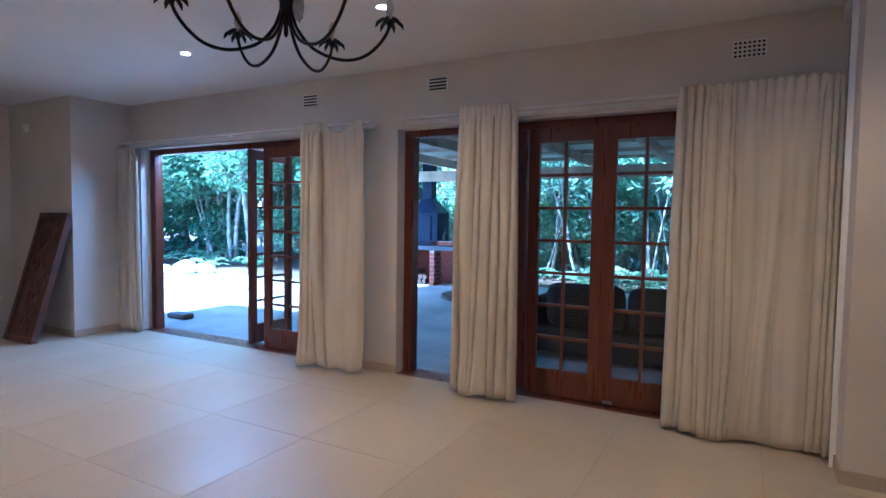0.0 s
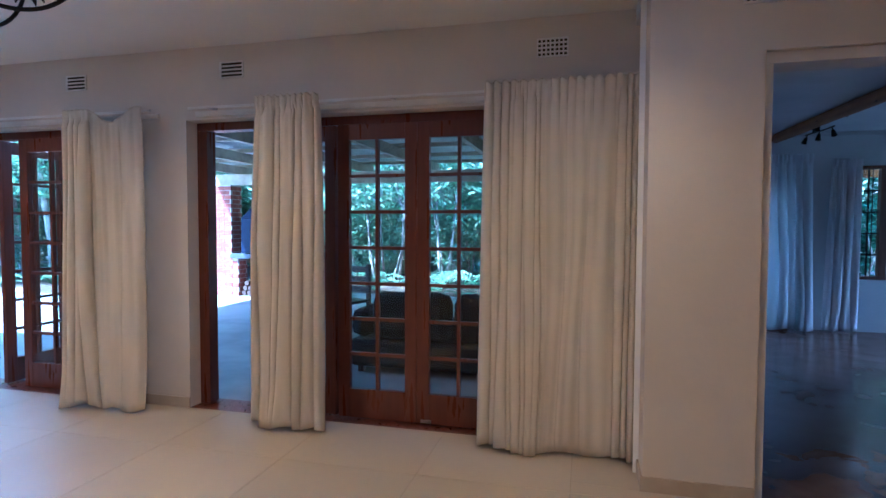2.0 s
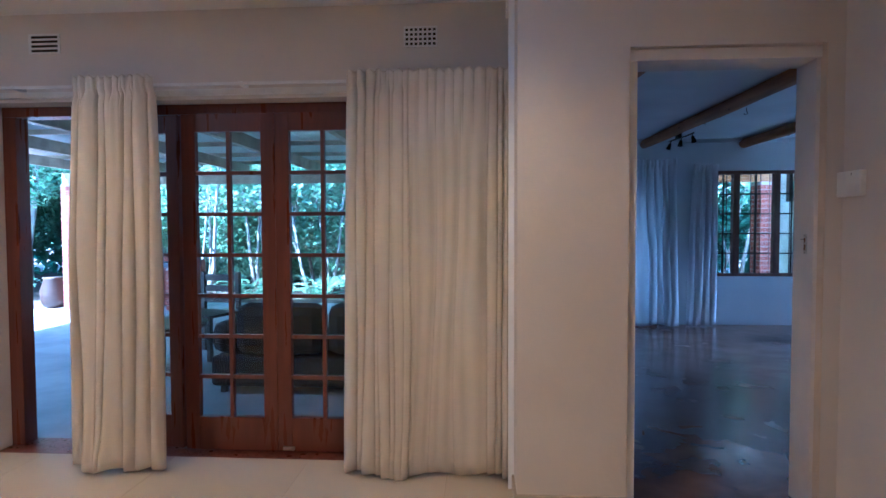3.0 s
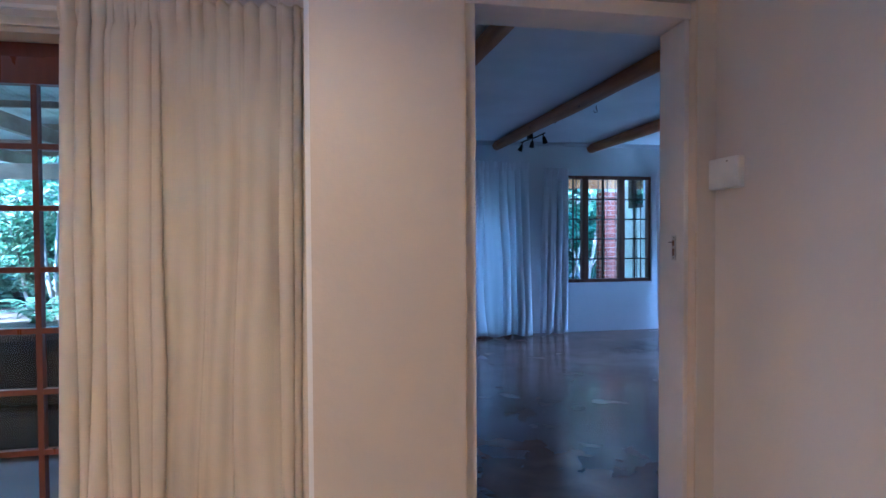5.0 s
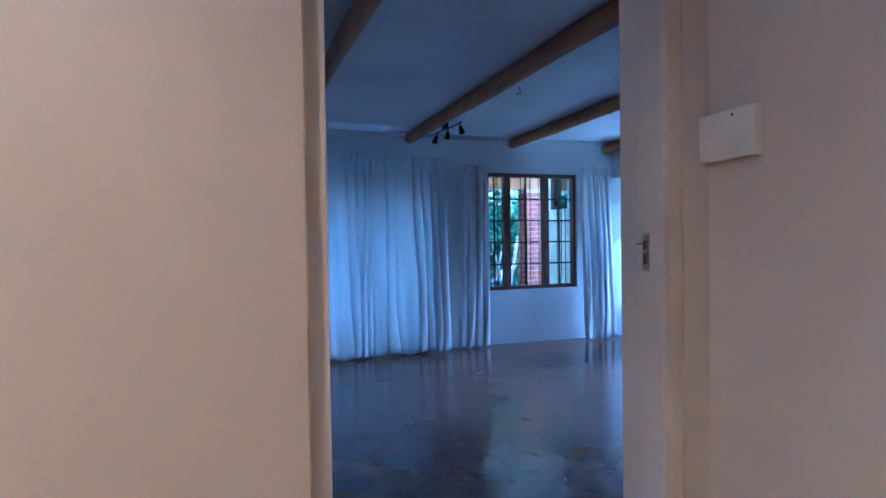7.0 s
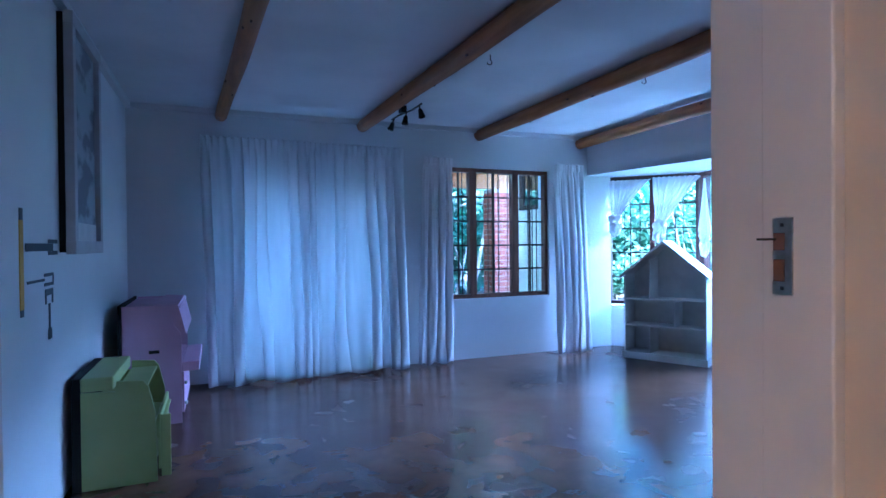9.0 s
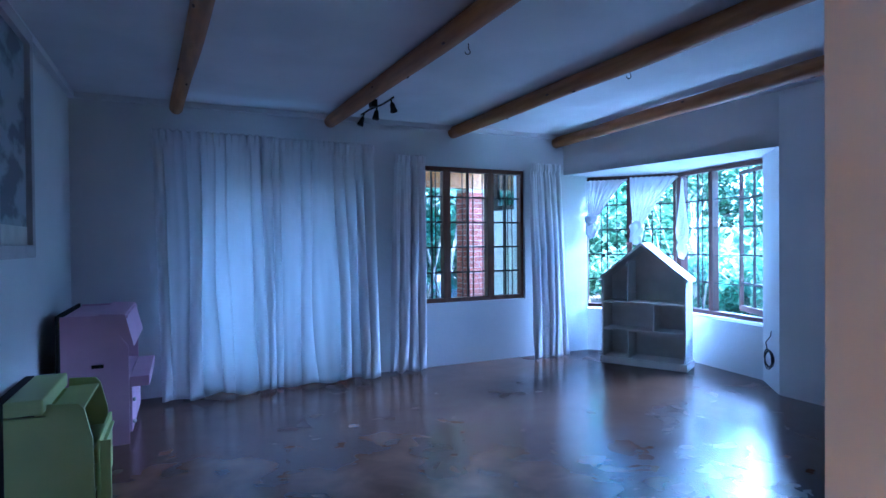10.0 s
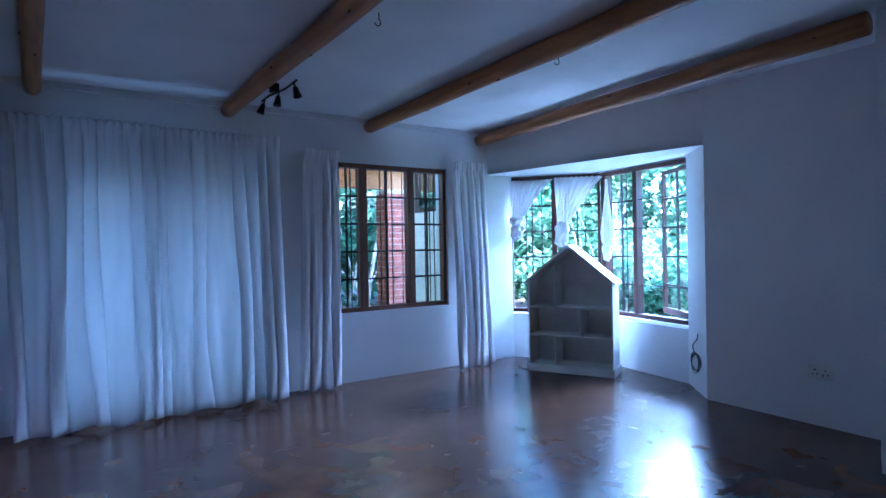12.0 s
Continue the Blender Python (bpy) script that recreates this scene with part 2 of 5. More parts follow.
# ---- mesh helpers ----
def box(bm, x0, x1, y0, y1, z0, z1, m=None, bevel=0.0):
    v = [bm.verts.new(((m @ Vector((x, y, z))) if m else Vector((x, y, z)))) for z in (z0, z1) for y in (y0, y1) for x in (x0, x1)]
    fs = [bm.faces.new([v[i] for i in q]) for q in ((0, 2, 3, 1), (4, 5, 7, 6), (0, 1, 5, 4), (2, 6, 7, 3), (0, 4, 6, 2), (1, 3, 7, 5))]
    if bevel:
        bmesh.ops.bevel(bm, geom=list({e for f in fs for e in f.edges}), offset=bevel, segments=2, affect="EDGES", profile=0.5)
    return fs


def prism(bm, pts, z0, z1):
    """A closed upright prism over a plan outline, counter-clockwise."""
    a = [bm.verts.new((x, y, z0)) for x, y in pts]
    b = [bm.verts.new((x, y, z1)) for x, y in pts]
    n = len(pts)
    bm.faces.new(a[::-1])
    bm.faces.new(b)
    for i in range(n):
        bm.faces.new((a[i], a[(i + 1) % n], b[(i + 1) % n], b[i]))


def tube(bm, pts, radius, sides=8, close=True):
    """A round bar along points; radius a number or one per point."""
    pts = [Vector(p) for p in pts]
    rad = radius if isinstance(radius, (list, tuple)) else [radius] * len(pts)
    rings, up = [], None
    for i, p in enumerate(pts):
        d = (pts[min(i + 1, len(pts) - 1)] - pts[max(i - 1, 0)]).normalized()
        if up is None:
            up = d.orthogonal().normalized()
        up = (up - d * up.dot(d)).normalized()
        side = d.cross(up)
        rings.append([bm.verts.new(p + (up * math.cos(a) + side * math.sin(a)) * rad[i]) for a in (2 * math.pi * k / sides for k in range(sides))])
    for r, s in zip(rings, rings[1:]):
        for k in range(sides):
            bm.faces.new((r[k], r[(k + 1) % sides], s[(k + 1) % sides], s[k]))
    if close:
        bm.faces.new(rings[0][::-1])
        bm.faces.new(rings[-1])


def lathe(bm, profile, center=(0, 0, 0), sides=20, m=None):
    rings = []
    for r, z in profile:
        ring = []
        for k in range(sides):
            a = 2 * math.pi * k / sides
            p = Vector((center[0] + r * math.cos(a), center[1] + r * math.sin(a), center[2] + z))
            ring.append(bm.verts.new(m @ p if m else p))
        rings.append(ring)
    for r, s in zip(rings, rings[1:]):
        for k in range(sides):
            bm.faces.new((r[k], r[(k + 1) % sides], s[(k + 1) % sides], s[k]))
    bm.faces.new(rings[0][::-1])
    bm.faces.new(rings[-1])


def part(name, bm, mat, parent=None, label="", smooth=False, kind=""):
    """Links a bmesh as one mesh object, under parent if there is one."""
    me = bpy.data.meshes.new(name)
    bmesh.ops.recalc_face_normals(bm, faces=bm.faces)
    bm.to_mesh(me)
    bm.free()
    me.materials.append(mat)
    if smooth:
        me.shade_smooth()
    ob = new(name, me)
    if parent is not None:
        ob.parent = parent
    return tagged(ob, label=label, kind=kind)


def thing(name, label, category, at=None, group="", kind=""):
    ob = new(name)
    if at is not None:
        ob.matrix_world = at
    ob.empty_display_size = 0.1
    return tagged(ob, label, category, group, kind)


def boxes(name, lst, mat, parent=None, label="", bevel=0.0, kind="", smooth=False):
    bm = bmesh.new()
    for b in lst:
        box(bm, *b, bevel=bevel)
    return part(name, bm, mat, parent, label, smooth, kind)


# ---- plan (metres) ----
YA = 6.235            # garden wall of the dining room
YD0, YD1 = 5.72, 5.93  # wall with the doorway
XE = 2.737            # east wall of the dining room
XC = 1.27             # corner of the jog
YN = 10.97            # north wall of the far room
XW = 1.24             # west wall of the far room
XEE = 6.62            # east wall of the far room
H1, H2 = 2.61, 2.56   # ceiling heights
O1 = (-5.37, -2.36)   # first garden opening
O2 = (-1.835, 1.14)    # second garden opening
OT = 2.10             # their head
WX0, WX1, WZ0, WZ1 = 4.33, 5.62, 0.67, 2.13   # far window
GX0, GX1, GT = 2.1, 3.6, 2.1                   # glazed door behind the white curtains
BAY = [(6.17, 10.97), (6.52, 10.97), (7.10, 10.22), (6.97, 9.03), (6.62, 8.64)]  # foot of the bay

# ---- walls, floors, ceilings ----
def structure(name, lst, mat, kind="structure"):
    return boxes(name, lst, mat, kind=kind)


structure("wall_garden_side", [(-5.6, O1[0], YA, YA + 0.23, 0, H1 + 0.1), (O1[0], O1[1], YA, YA + 0.23, OT, H1 + 0.1), (O1[1], O2[0], YA, YA + 0.23, 0, H1 + 0.1),
          (O2[0], O2[1], YA, YA + 0.23, OT, H1 + 0.1), (O2[1], XC - 0.001, YA, YA + 0.23, 0, H1 + 0.1)], M_CREAM)
structure("wall_pier", [(-6.9, -5.6, 5.6, YA + 0.23, 0, H1 + 0.1)], M_CREAM)
DX0, DX1, DZ = 1.784, 2.663, 2.18
bm = bmesh.new()
box(bm, XC, DX0, YD0, YD1, 0, H1 + 0.1)
box(bm, DX0, DX1, YD0, YD1, DZ, H1 + 0.1)
box(bm, DX1, XE + 0.3, YD0, YD1, 0, H1 + 0.1)
box(bm, XC, XC + 0.1, YD1 - 0.001, YA + 0.23, 0, H1 + 0.1)
part("wall_doorway", bm, M_CREAM, kind="structure")
structure("wall_east", [(XE, XE + 0.2, -1.2, YD0, 0, H1 + 0.1)], M_CREAM)
structure("wall_south", [(-7.1, XE + 0.2, -1.4, -1.2, 0, H1 + 0.1)], M_CREAM)
structure("wall_west", [(-7.1, -6.9, -1.2, YA + 0.23, 0, H1 + 0.1)], M_CREAM)
structure("ceiling", [(-6.9, XE, -1.2, YA, H1, H1 + 0.06)], M_CEIL)

structure("wall_far_west", [(1.02, XW, YA + 0.231, YN + 0.23, 0, H2 + 0.2)], M_WHITEWALL)
structure("wall_far_south", [(XW, DX0, YD1, YD1 + 0.006, 0, H2), (DX1, 6.9, YD1, YD1 + 0.006, 0, H2), (DX0, DX1, YD1, YD1 + 0.006, DZ, H2)], M_WHITEWALL)
structure("wall_far_north", [(XW, GX0, YN, YN + 0.23, 0, H2 + 0.2), (GX0, GX1, YN, YN + 0.23, GT, H2 + 0.2), (GX1, WX0, YN, YN + 0.23, 0, H2 + 0.2),
          (WX0, WX1, YN, YN + 0.23, 0, WZ0), (WX0, WX1, YN, YN + 0.23, WZ1, H2 + 0.2), (WX1, 6.17, YN, YN + 0.23, 0, H2 + 0.2)], M_WHITEWALL)
bm = bmesh.new()
box(bm, XEE, XEE + 0.23, 5.9, 8.64, 0, H2 + 0.2)
prism(bm, [(6.17, YN), (6.62, 8.64), (6.85, 8.64), (6.40, YN + 0.1), (6.17, YN + 0.1)], 2.10, H2 + 0.2)
part("wall_far_east", bm, M_WHITEWALL, kind="structure")
structure("ceiling_far", [(XW, 6.75, YD1, YN, H2, H2 + 0.06)], M_CEIL2)
structure("cornice_far", [(XW, 6.2, YN - 0.045, YN, H2 - 0.045, H2), (XW, XW + 0.045, YD1 + 0.01, YN - 0.045, H2 - 0.045, H2)], M_CEIL2)
structure("floor_screed", [(XC, 7.4, YD0, YN + 0.1, -0.1, 0.0)], M_SCREED)
structure("roof", [(-7.6, 3.4, -2.0, 6.75, 2.85, 3.05), (3.4, 7.6, 3.5, 11.5, 2.85, 3.05), (0.7, 3.4, 6.75, 11.5, 2.85, 3.05)], M_ROOF)

# bay: low wall with a ledge, soffit, cheek
def offset_line(pts, d):
    out = []
    for i, p in enumerate(pts):
        a, b = Vector(pts[max(i - 1, 0)]), Vector(pts[min(i + 1, len(pts) - 1)])
        t = (b - a).normalized()
        out.append((p[0] - t.y * d, p[1] + t.x * d))
    return out


BAYO = offset_line(BAY, 0.26)
SILL = 0.50
bm = bmesh.new()
for i in range(4):
    prism(bm, [BAY[i], BAY[i + 1], BAYO[i + 1], BAYO[i]][::1], 0, SILL if 0 < i < 3 else 2.10)
part("bay_wall", bm, M_WHITEWALL, kind="structure")
bm = bmesh.new()
prism(bm, [*BAY, *offset_line(BAY, 0.5)[::-1]], 2.10, 2.16)
prism(bm, [(6.17, YN), (6.62, 8.64), (7.3, 8.8), (7.45, 10.3), (6.6, YN + 0.3)], 2.101, 2.16)
part("bay_soffit", bm, M_WHITEWALL, kind="structure")

# ---- garden ground ----
boxes("ground", [(-150, 150, -150, 150, -0.5, -0.12)], M_GRASS, kind="structure")
boxes("patio_floor", [(-6.6, 1.02, YA + 0.23, 13.2, -0.119, -0.03)], M_CONC, kind="structure")
structure("threshold", [(O1[0], O1[1], YA, YA + 0.25, -0.1, -0.004), (O2[0], O2[1], YA, YA + 0.25, -0.1, -0.004)], M_MAHOG)
boxes("pool_terrace", [(-16, -6.6, 5.0, 11.6, -0.119, -0.05)], M_PAVE, kind="structure")
boxes("garden_bed", [(-40, 30, 13.21, 60, -0.119, -0.09), (-40, -6.601, 11.61, 13.2, -0.119, -0.09)], M_SOIL, kind="structure")

# ---- dining room floor tiles ----
boxes("floor_bed", [(-6.9, XE, -1.2, YD0 - 0.001, -0.1, -0.0016), (-6.9, XC - 0.001, YD0, YA, -0.1, -0.0017)], M_GROUT, kind="structure")


# ---- curtains ----
def curtain(label, top, bottom, y_top, y_bot, z_top, z_bot, folds, mat, group, seed, depth=0.055, pleat=True, cols=360, rows=46, sag=None, widths=None, amp=None, lift=None):
    """A hanging curtain: a gathered heading band, soft folds of uneven width that wander, merge and flare at the hem."""
    rnd = random.Random(seed)
    ph = [rnd.uniform(0, 6.28) for _ in range(8)]
    widths = widths or [rnd.uniform(0.6, 1.7) for _ in range(folds)]
    folds = len(widths)
    amp = amp or [rnd.uniform(0.4, 1.1) for _ in range(folds)]
    tot = sum(widths)
    edges = [0.0]
    for w in widths:
        edges.append(edges[-1] + w / tot)
    pk = [rnd.uniform(0, 6.28) for _ in range(folds)]
    pc = [rnd.uniform(0, 6.28) for _ in range(folds + 1)]
    crease = [0.3] + [rnd.uniform(0.9, 1.5) * (0.25 * max(amp[q], amp[q + 1]) + 0.7 * min(amp[q], amp[q + 1]) ** 1.3) for q in range(folds - 1)] + [0.3]
    wide = abs(bottom[1] - bottom[0])
    bm = bmesh.new()
    grid = []
    for j in range(rows + 1):
        v = (j / rows) ** 1.25
        head = max(0.0, 1 - v / 0.055)
        row = []
        for i in range(cols + 1):
            u = i / cols
            uu = u + (0.030 * math.sin(2.2 * v + ph[0] + 6 * u) + 0.014 * math.sin(5.3 * v + ph[1] + 15 * u)) * min(1, v * 1.6) * min(1, 6 * u, 6 * (1 - u))
            uu = min(max(uu, 0), 1)
            k = 0
            while k < folds - 1 and uu > edges[k + 1]:
                k += 1
            f = (uu - edges[k]) / (edges[k + 1] - edges[k])
            s = max(0.0, math.sin(math.pi * f)) ** 0.52
            a = amp[k] * (0.85 + 0.3 * math.sin(pk[k] + 3.2 * v))
            valley = [crease[q] * (0.8 + 0.35 * math.sin(pc[q] + 3.6 * v)) for q in (k, k + 1)]
            wave = a * s - (valley[0] * (1 - f) + valley[1] * f) * (1 - s)
            if widths[k] > 1.3:
                wave += 0.06 * math.sin(4 * math.pi * f + pk[k] + 1.5 * v) * s
            d = depth * (0.45 + 0.55 * min(1, v * 2.2)) * (1 - 0.9 * min(1, head * 2.5))
            off = wave * d + 0.016 * math.sin(9 * u + ph[2] + 2.5 * v) * v
            off += 0.0035 * math.sin(37 * u + ph[3] + 6 * v) + 0.0025 * math.sin(83 * u + ph[4] - 9 * v) * (1 - v)
            neck = math.exp(-((v - 0.05) / 0.012) ** 2)
            if pleat:
                q = abs(math.sin(math.pi * u * wide / 0.055 + ph[5] + 0.8 * math.sin(11 * u)))
                off += (0.018 + 0.012 * q * (0.6 + 0.4 * math.sin(17 * u + ph[6]))) * min(1, head * 3) + 0.010 * q * max(0, 1 - v / 0.2) - 0.012 * neck
            x0, x1 = top[0] + (bottom[0] - top[0]) * v ** 0.8, top[1] + (bottom[1] - top[1]) * v ** 0.8
            px = x0 + (x1 - x0) * u - 0.2 * d * math.sin(2 * math.pi * f) * a * min(1, 10 * u, 10 * (1 - u))
            zt = z_top - (sag(u) if sag else 0) + (0.007 * math.sin(math.pi * u * wide / 0.028) * min(1, head * 3) if pleat else 0)
            zb = z_bot + 0.014 * math.sin(5 * math.pi * u + ph[6]) + 0.010 * wave + (lift(u) if lift else 0)
            hem = max(0, v - 0.88) / 0.12
            off += hem * (0.022 * math.sin(2 * math.pi * f + 0.6) * a + 0.02 * math.sin(7 * u + ph[7]))
            row.append(bm.verts.new((px, y_top + (y_bot - y_top) * v - off, max(zt + (zb - zt) * v, 0.004))))
        grid.append(row)
    for j in range(rows):
        for i in range(cols):
            bm.faces.new((grid[j][i], grid[j + 1][i], grid[j + 1][i + 1], grid[j][i + 1]))
    ob = part("curtain", bm, mat, None, smooth=True)
    tagged(ob, label, "curtain", group)
    s = ob.modifiers.new("thickness", "SOLIDIFY")
    s.thickness = 0.003
    return ob


CL = "cream floor-length pleated curtain hung beside the garden doors"
curtain(CL, (-5.69, -5.27), (-5.72, -5.20), 6.12, 6.10, 2.10, 0.015, 6, M_CURT, "dining room curtains", 1)
curtain("cream floor-length curtain with a drooping unhooked heading", (-2.80, -2.10), (-2.70, -2.05), 6.10, 6.02, 2.19, 0.02, 6, M_CURT, "dining room curtains", 2, depth=0.075,
        pleat=False, widths=[0.5, 0.45, 0.5, 0.6, 2.2, 1.6], amp=[1.0, 1.1, 0.9, 1.0, 0.22, 0.3], sag=lambda u: 0.10 * math.sin(math.pi * min(1, max(0, (u - 0.3) / 0.65))) ** 2)
curtain("narrow gathered cream curtain in front of the garden doors", (-1.17, -0.71), (-1.20, -0.65), 6.10, 6.02, 2.20, 0.02, 7, M_CURT, "dining room curtains", 3, depth=0.085, widths=[0.8, 1.5, 0.7, 1.7, 0.8, 1.3, 0.7], amp=[0.7, 1.0, 0.5, 1.1, 0.7, 0.9, 0.6])
curtain("wide cream pleated curtain drawn to the corner", (0.38, 1.255), (0.34, 1.25), 6.10, 6.06, 2.20, 0.012, 11, M_CURT, "dining room curtains", 4, depth=0.082,
        widths=[1.2, 0.5, 0.9, 0.45, 0.7, 0.4, 0.8, 0.4, 2.4, 2.2, 2.6, 0.6, 0.5, 0.5], amp=[0.5, 0.9, 1.1, 0.8, 1.2, 0.7, 1.0, 0.6, 0.14, 0.10, 0.16, 0.9, 0.8, 1.0])
WG = "white curtains of the far room"
curtain("white translucent curtain over the glazed door", (1.84, 2.80), (1.90, 2.82), YN - 0.16, YN - 0.22, 2.28, 0.012, 8, M_SHEER, WG, 5, depth=0.08, lift=lambda u: 0.015 * math.exp(-((u - 0.55) / 0.12) ** 2),
        widths=[0.6, 1.4, 0.9, 1.0, 0.7, 1.5, 0.8, 0.7], amp=[0.8, 0.35, 0.9, 0.5, 0.8, 0.3, 0.9, 1.0])
curtain("white translucent curtain over the glazed door", (2.80, 3.76), (2.82, 3.80), YN - 0.16, YN - 0.20, 2.27, 0.02, 8, M_SHEER, WG, 6, depth=0.08,
        widths=[0.6, 1.6, 0.9, 1.8, 0.8, 0.9, 0.7, 1.0], amp=[1.0, 0.3, 0.8, 0.25, 0.9, 0.6, 1.0, 0.7])
curtain("narrow white curtain beside the barred window", (4.0, 4.33), (3.93, 4.33), YN - 0.12, YN - 0.13, 2.2, 0.015, 4, M_WHITECLOTH, WG, 7, depth=0.05, amp=[1.0, 0.9, 1.2, 0.9])
curtain("narrow white curtain beside the barred window", (5.60, 6.02), (5.60, 6.08), YN - 0.12, YN - 0.20, 2.2, 0.006, 5, M_WHITECLOTH, WG, 8, depth=0.045, amp=[1.0, 0.8, 1.2, 0.9, 1.1])


# ---- garden doors ----
def leaf(parent, width, height, name="leaf"):
    """A glazed bifold leaf: x from 0 to width, y 0 to 0.045, with fourteen panes."""
    st, top, bot = 0.085, 0.105, 0.20
    t = 0.045
    g = new(name)
    g.parent = parent
    boxes("stile", [(0, st, 0, t, 0, height)], M_MAHOG, g, bevel=0.003)
    boxes("stile", [(width - st, width, 0, t, 0, height)], M_MAHOG, g, bevel=0.003)
    boxes("bottom_rail", [(st, width - st, 0.001, t - 0.001, 0, bot)], M_MAHOG, g)
    boxes("top_rail", [(st, width - st, 0.001, t - 0.001, height - top, height)], M_MAHOG, g)
    x0, x1, z0, z1 = st, width - st, bot, height - top
    bars = [((x0 + x1) / 2 - 0.011, (x0 + x1) / 2 + 0.011, 0.006, t - 0.006, z0, z1)]
    for r in range(1, 7):
        z = z0 + (z1 - z0) * r / 7
        bars.append((x0, x1, 0.007, t - 0.007, z - 0.011, z + 0.011))
    boxes("glazing_bars", bars, M_MAHOG, g)
    pane = boxes("pane", [(x0, x1, 0.020, 0.024, z0, z1)], M_GLASS, g)
    pane.visible_shadow = False
    return g


def door_frame(x0, x1, label, leaves, latch=None):
    f = thing("bifold_door", label, "door", pose(x0, YA + 0.115, 0))
    w = x1 - x0
    boxes("jamb", [(0, 0.085, 0, 0.10, 0, OT - 0.06)], M_MAHOG, f, bevel=0.003)
    boxes("jamb", [(w - 0.06, w, 0, 0.10, 0, OT - 0.06)], M_MAHOG, f, bevel=0.003)
    boxes("head", [(0, w, 0, 0.10, OT - 0.06, OT - 0.001)], M_MAHOG, f, bevel=0.003)
    for i, (x, y, a, wd) in enumerate(leaves):
        g = leaf(f, wd, OT - 0.069)
        g.matrix_basis = pose(x - x0, y - 0.045, 0.006, 0, 0, a)
    return f


# ---- far window, bay windows ----
frame_1 = door_frame(O1[0], O1[1], "mahogany bifold garden door standing half open onto the patio", [(-3.725, 0.05, 90, 0.60), (-3.52, 0.03, 0, 0.62), (-2.897, 0.03, 0, 0.475)])
frame_2 = door_frame(O2[0], O2[1], "mahogany bifold garden door with one leaf folded outwards", [(-0.712, 0.08, 168, 0.56), (-0.695, 0.03, 0, 0.573), (-0.121, 0.03, 0, 0.573), (0.453, 0.03, 0, 0.625)])
boxes("door_latch", [(-0.09, -0.02, YA + 0.085, YA + 0.10, 0.015, 0.035)], M_CHROME, kind="")
tagged(bpy.data.objects["door_latch"], "small metal foot bolt at the bottom of the garden door", "latch")


def window(name, label, m, lights, z0, z1, rows, bars, full=None, casement=None, wood=M_WINWOOD):
    """A wooden window in the local x-z plane: lights are (x0, x1); bars the fractions of upright burglar bars in each light."""
    w = full or lights[-1][1] + 0.035
    f = thing(name, label, "window", m)
    fr = [(0, w, 0, 0.09, z0, z0 + 0.045), (0, w, 0, 0.09, z1 - 0.045, z1), (0, lights[0][0], 0.001, 0.089, z0 + 0.045, z1 - 0.045), (lights[-1][1], w, 0.001, 0.089, z0 + 0.045, z1 - 0.045)]
    boxes("window_frame", fr, wood, f, bevel=0.003)
    for a, b in zip(lights, lights[1:]):
        boxes("mullion", [(a[1], b[0], 0.002, 0.088, z0 + 0.045, z1 - 0.045)], wood, f, bevel=0.003)
    for li, ((a, b), fr) in enumerate(zip(lights, bars)):
        bm = bmesh.new()
        za, zb = z0 + 0.045, z1 - 0.045
        if li == casement:
            for k in range(1, rows):
                z = za + (zb - za) * k / rows
                tube(bm, [(a, 0.03, z), (b, 0.03, z)], 0.005, 6)
            part("burglar_bar", bm, M_STEEL, f)
            c = new("open_casement")
            c.parent = f
            c.matrix_basis = pose(b - 0.005, 0.085, 0, 0, 0, 156)
            cw = (b - a) - 0.01
            boxes("casement_frame", [(0, 0.032, 0, 0.035, za, zb), (cw - 0.032, cw, 0, 0.035, za, zb), (0.032, cw - 0.032, 0.001, 0.034, zb - 0.04, zb), (0.032, cw - 0.032, 0.001, 0.034, za, za + 0.06)], wood, c)
            boxes("glazing_bars", [(cw / 2 - 0.009, cw / 2 + 0.009, 0.006, 0.028, za + 0.06, zb - 0.04)] + [(0.032, cw - 0.032, 0.007, 0.027, za + (zb - za) * k / 5 - 0.009, za + (zb - za) * k / 5 + 0.009) for k in range(1, 5)], M_STEEL, c)
            p = boxes("pane", [(0.032, cw - 0.032, 0.015, 0.019, za + 0.06, zb - 0.04)], M_GLASS, c)
            p.visible_shadow = False
            continue
        for k in range(1, rows):
            z = za + (zb - za) * k / rows
            box(bm, a, b, 0.045, 0.065, z - 0.009, z + 0.009)
        mid = (a + b) / 2
        box(bm, mid - 0.008, mid + 0.008, 0.0451, 0.0649, za, zb)
        part("glazing_bars", bm, M_STEEL, f)
        bm = bmesh.new()
        for q in fr:
            x = a + (b - a) * q
            tube(bm, [(x, 0.022, za), (x, 0.022, zb)], 0.006, 6)
        part("burglar_bar", bm, M_STEEL, f)
        p = boxes("pane", [(a, b, 0.053, 0.057, za, zb)], M_GLASS, f)
        p.visible_shadow = False
    return f


window("window", "brown wooden barred window with three lights", pose(WX0, YN + 0.03, 0), [(0.04, 0.275), (0.36, 0.82), (0.90, WX1 - WX0 - 0.035)], WZ0, WZ1, 5,
       [(0.13, 0.64), (0.33, 0.5, 0.62, 0.88), (0.38, 0.54, 0.7)])


def along(a, b, inset=0.0):
    """The pose of a window from plan point a to b, its outside on the left of the way."""
    ang = math.degrees(math.atan2(b[1] - a[1], b[0] - a[0]))
    return pose(a[0], a[1], 0, 0, 0, ang), math.hypot(b[0] - a[0], b[1] - a[1])


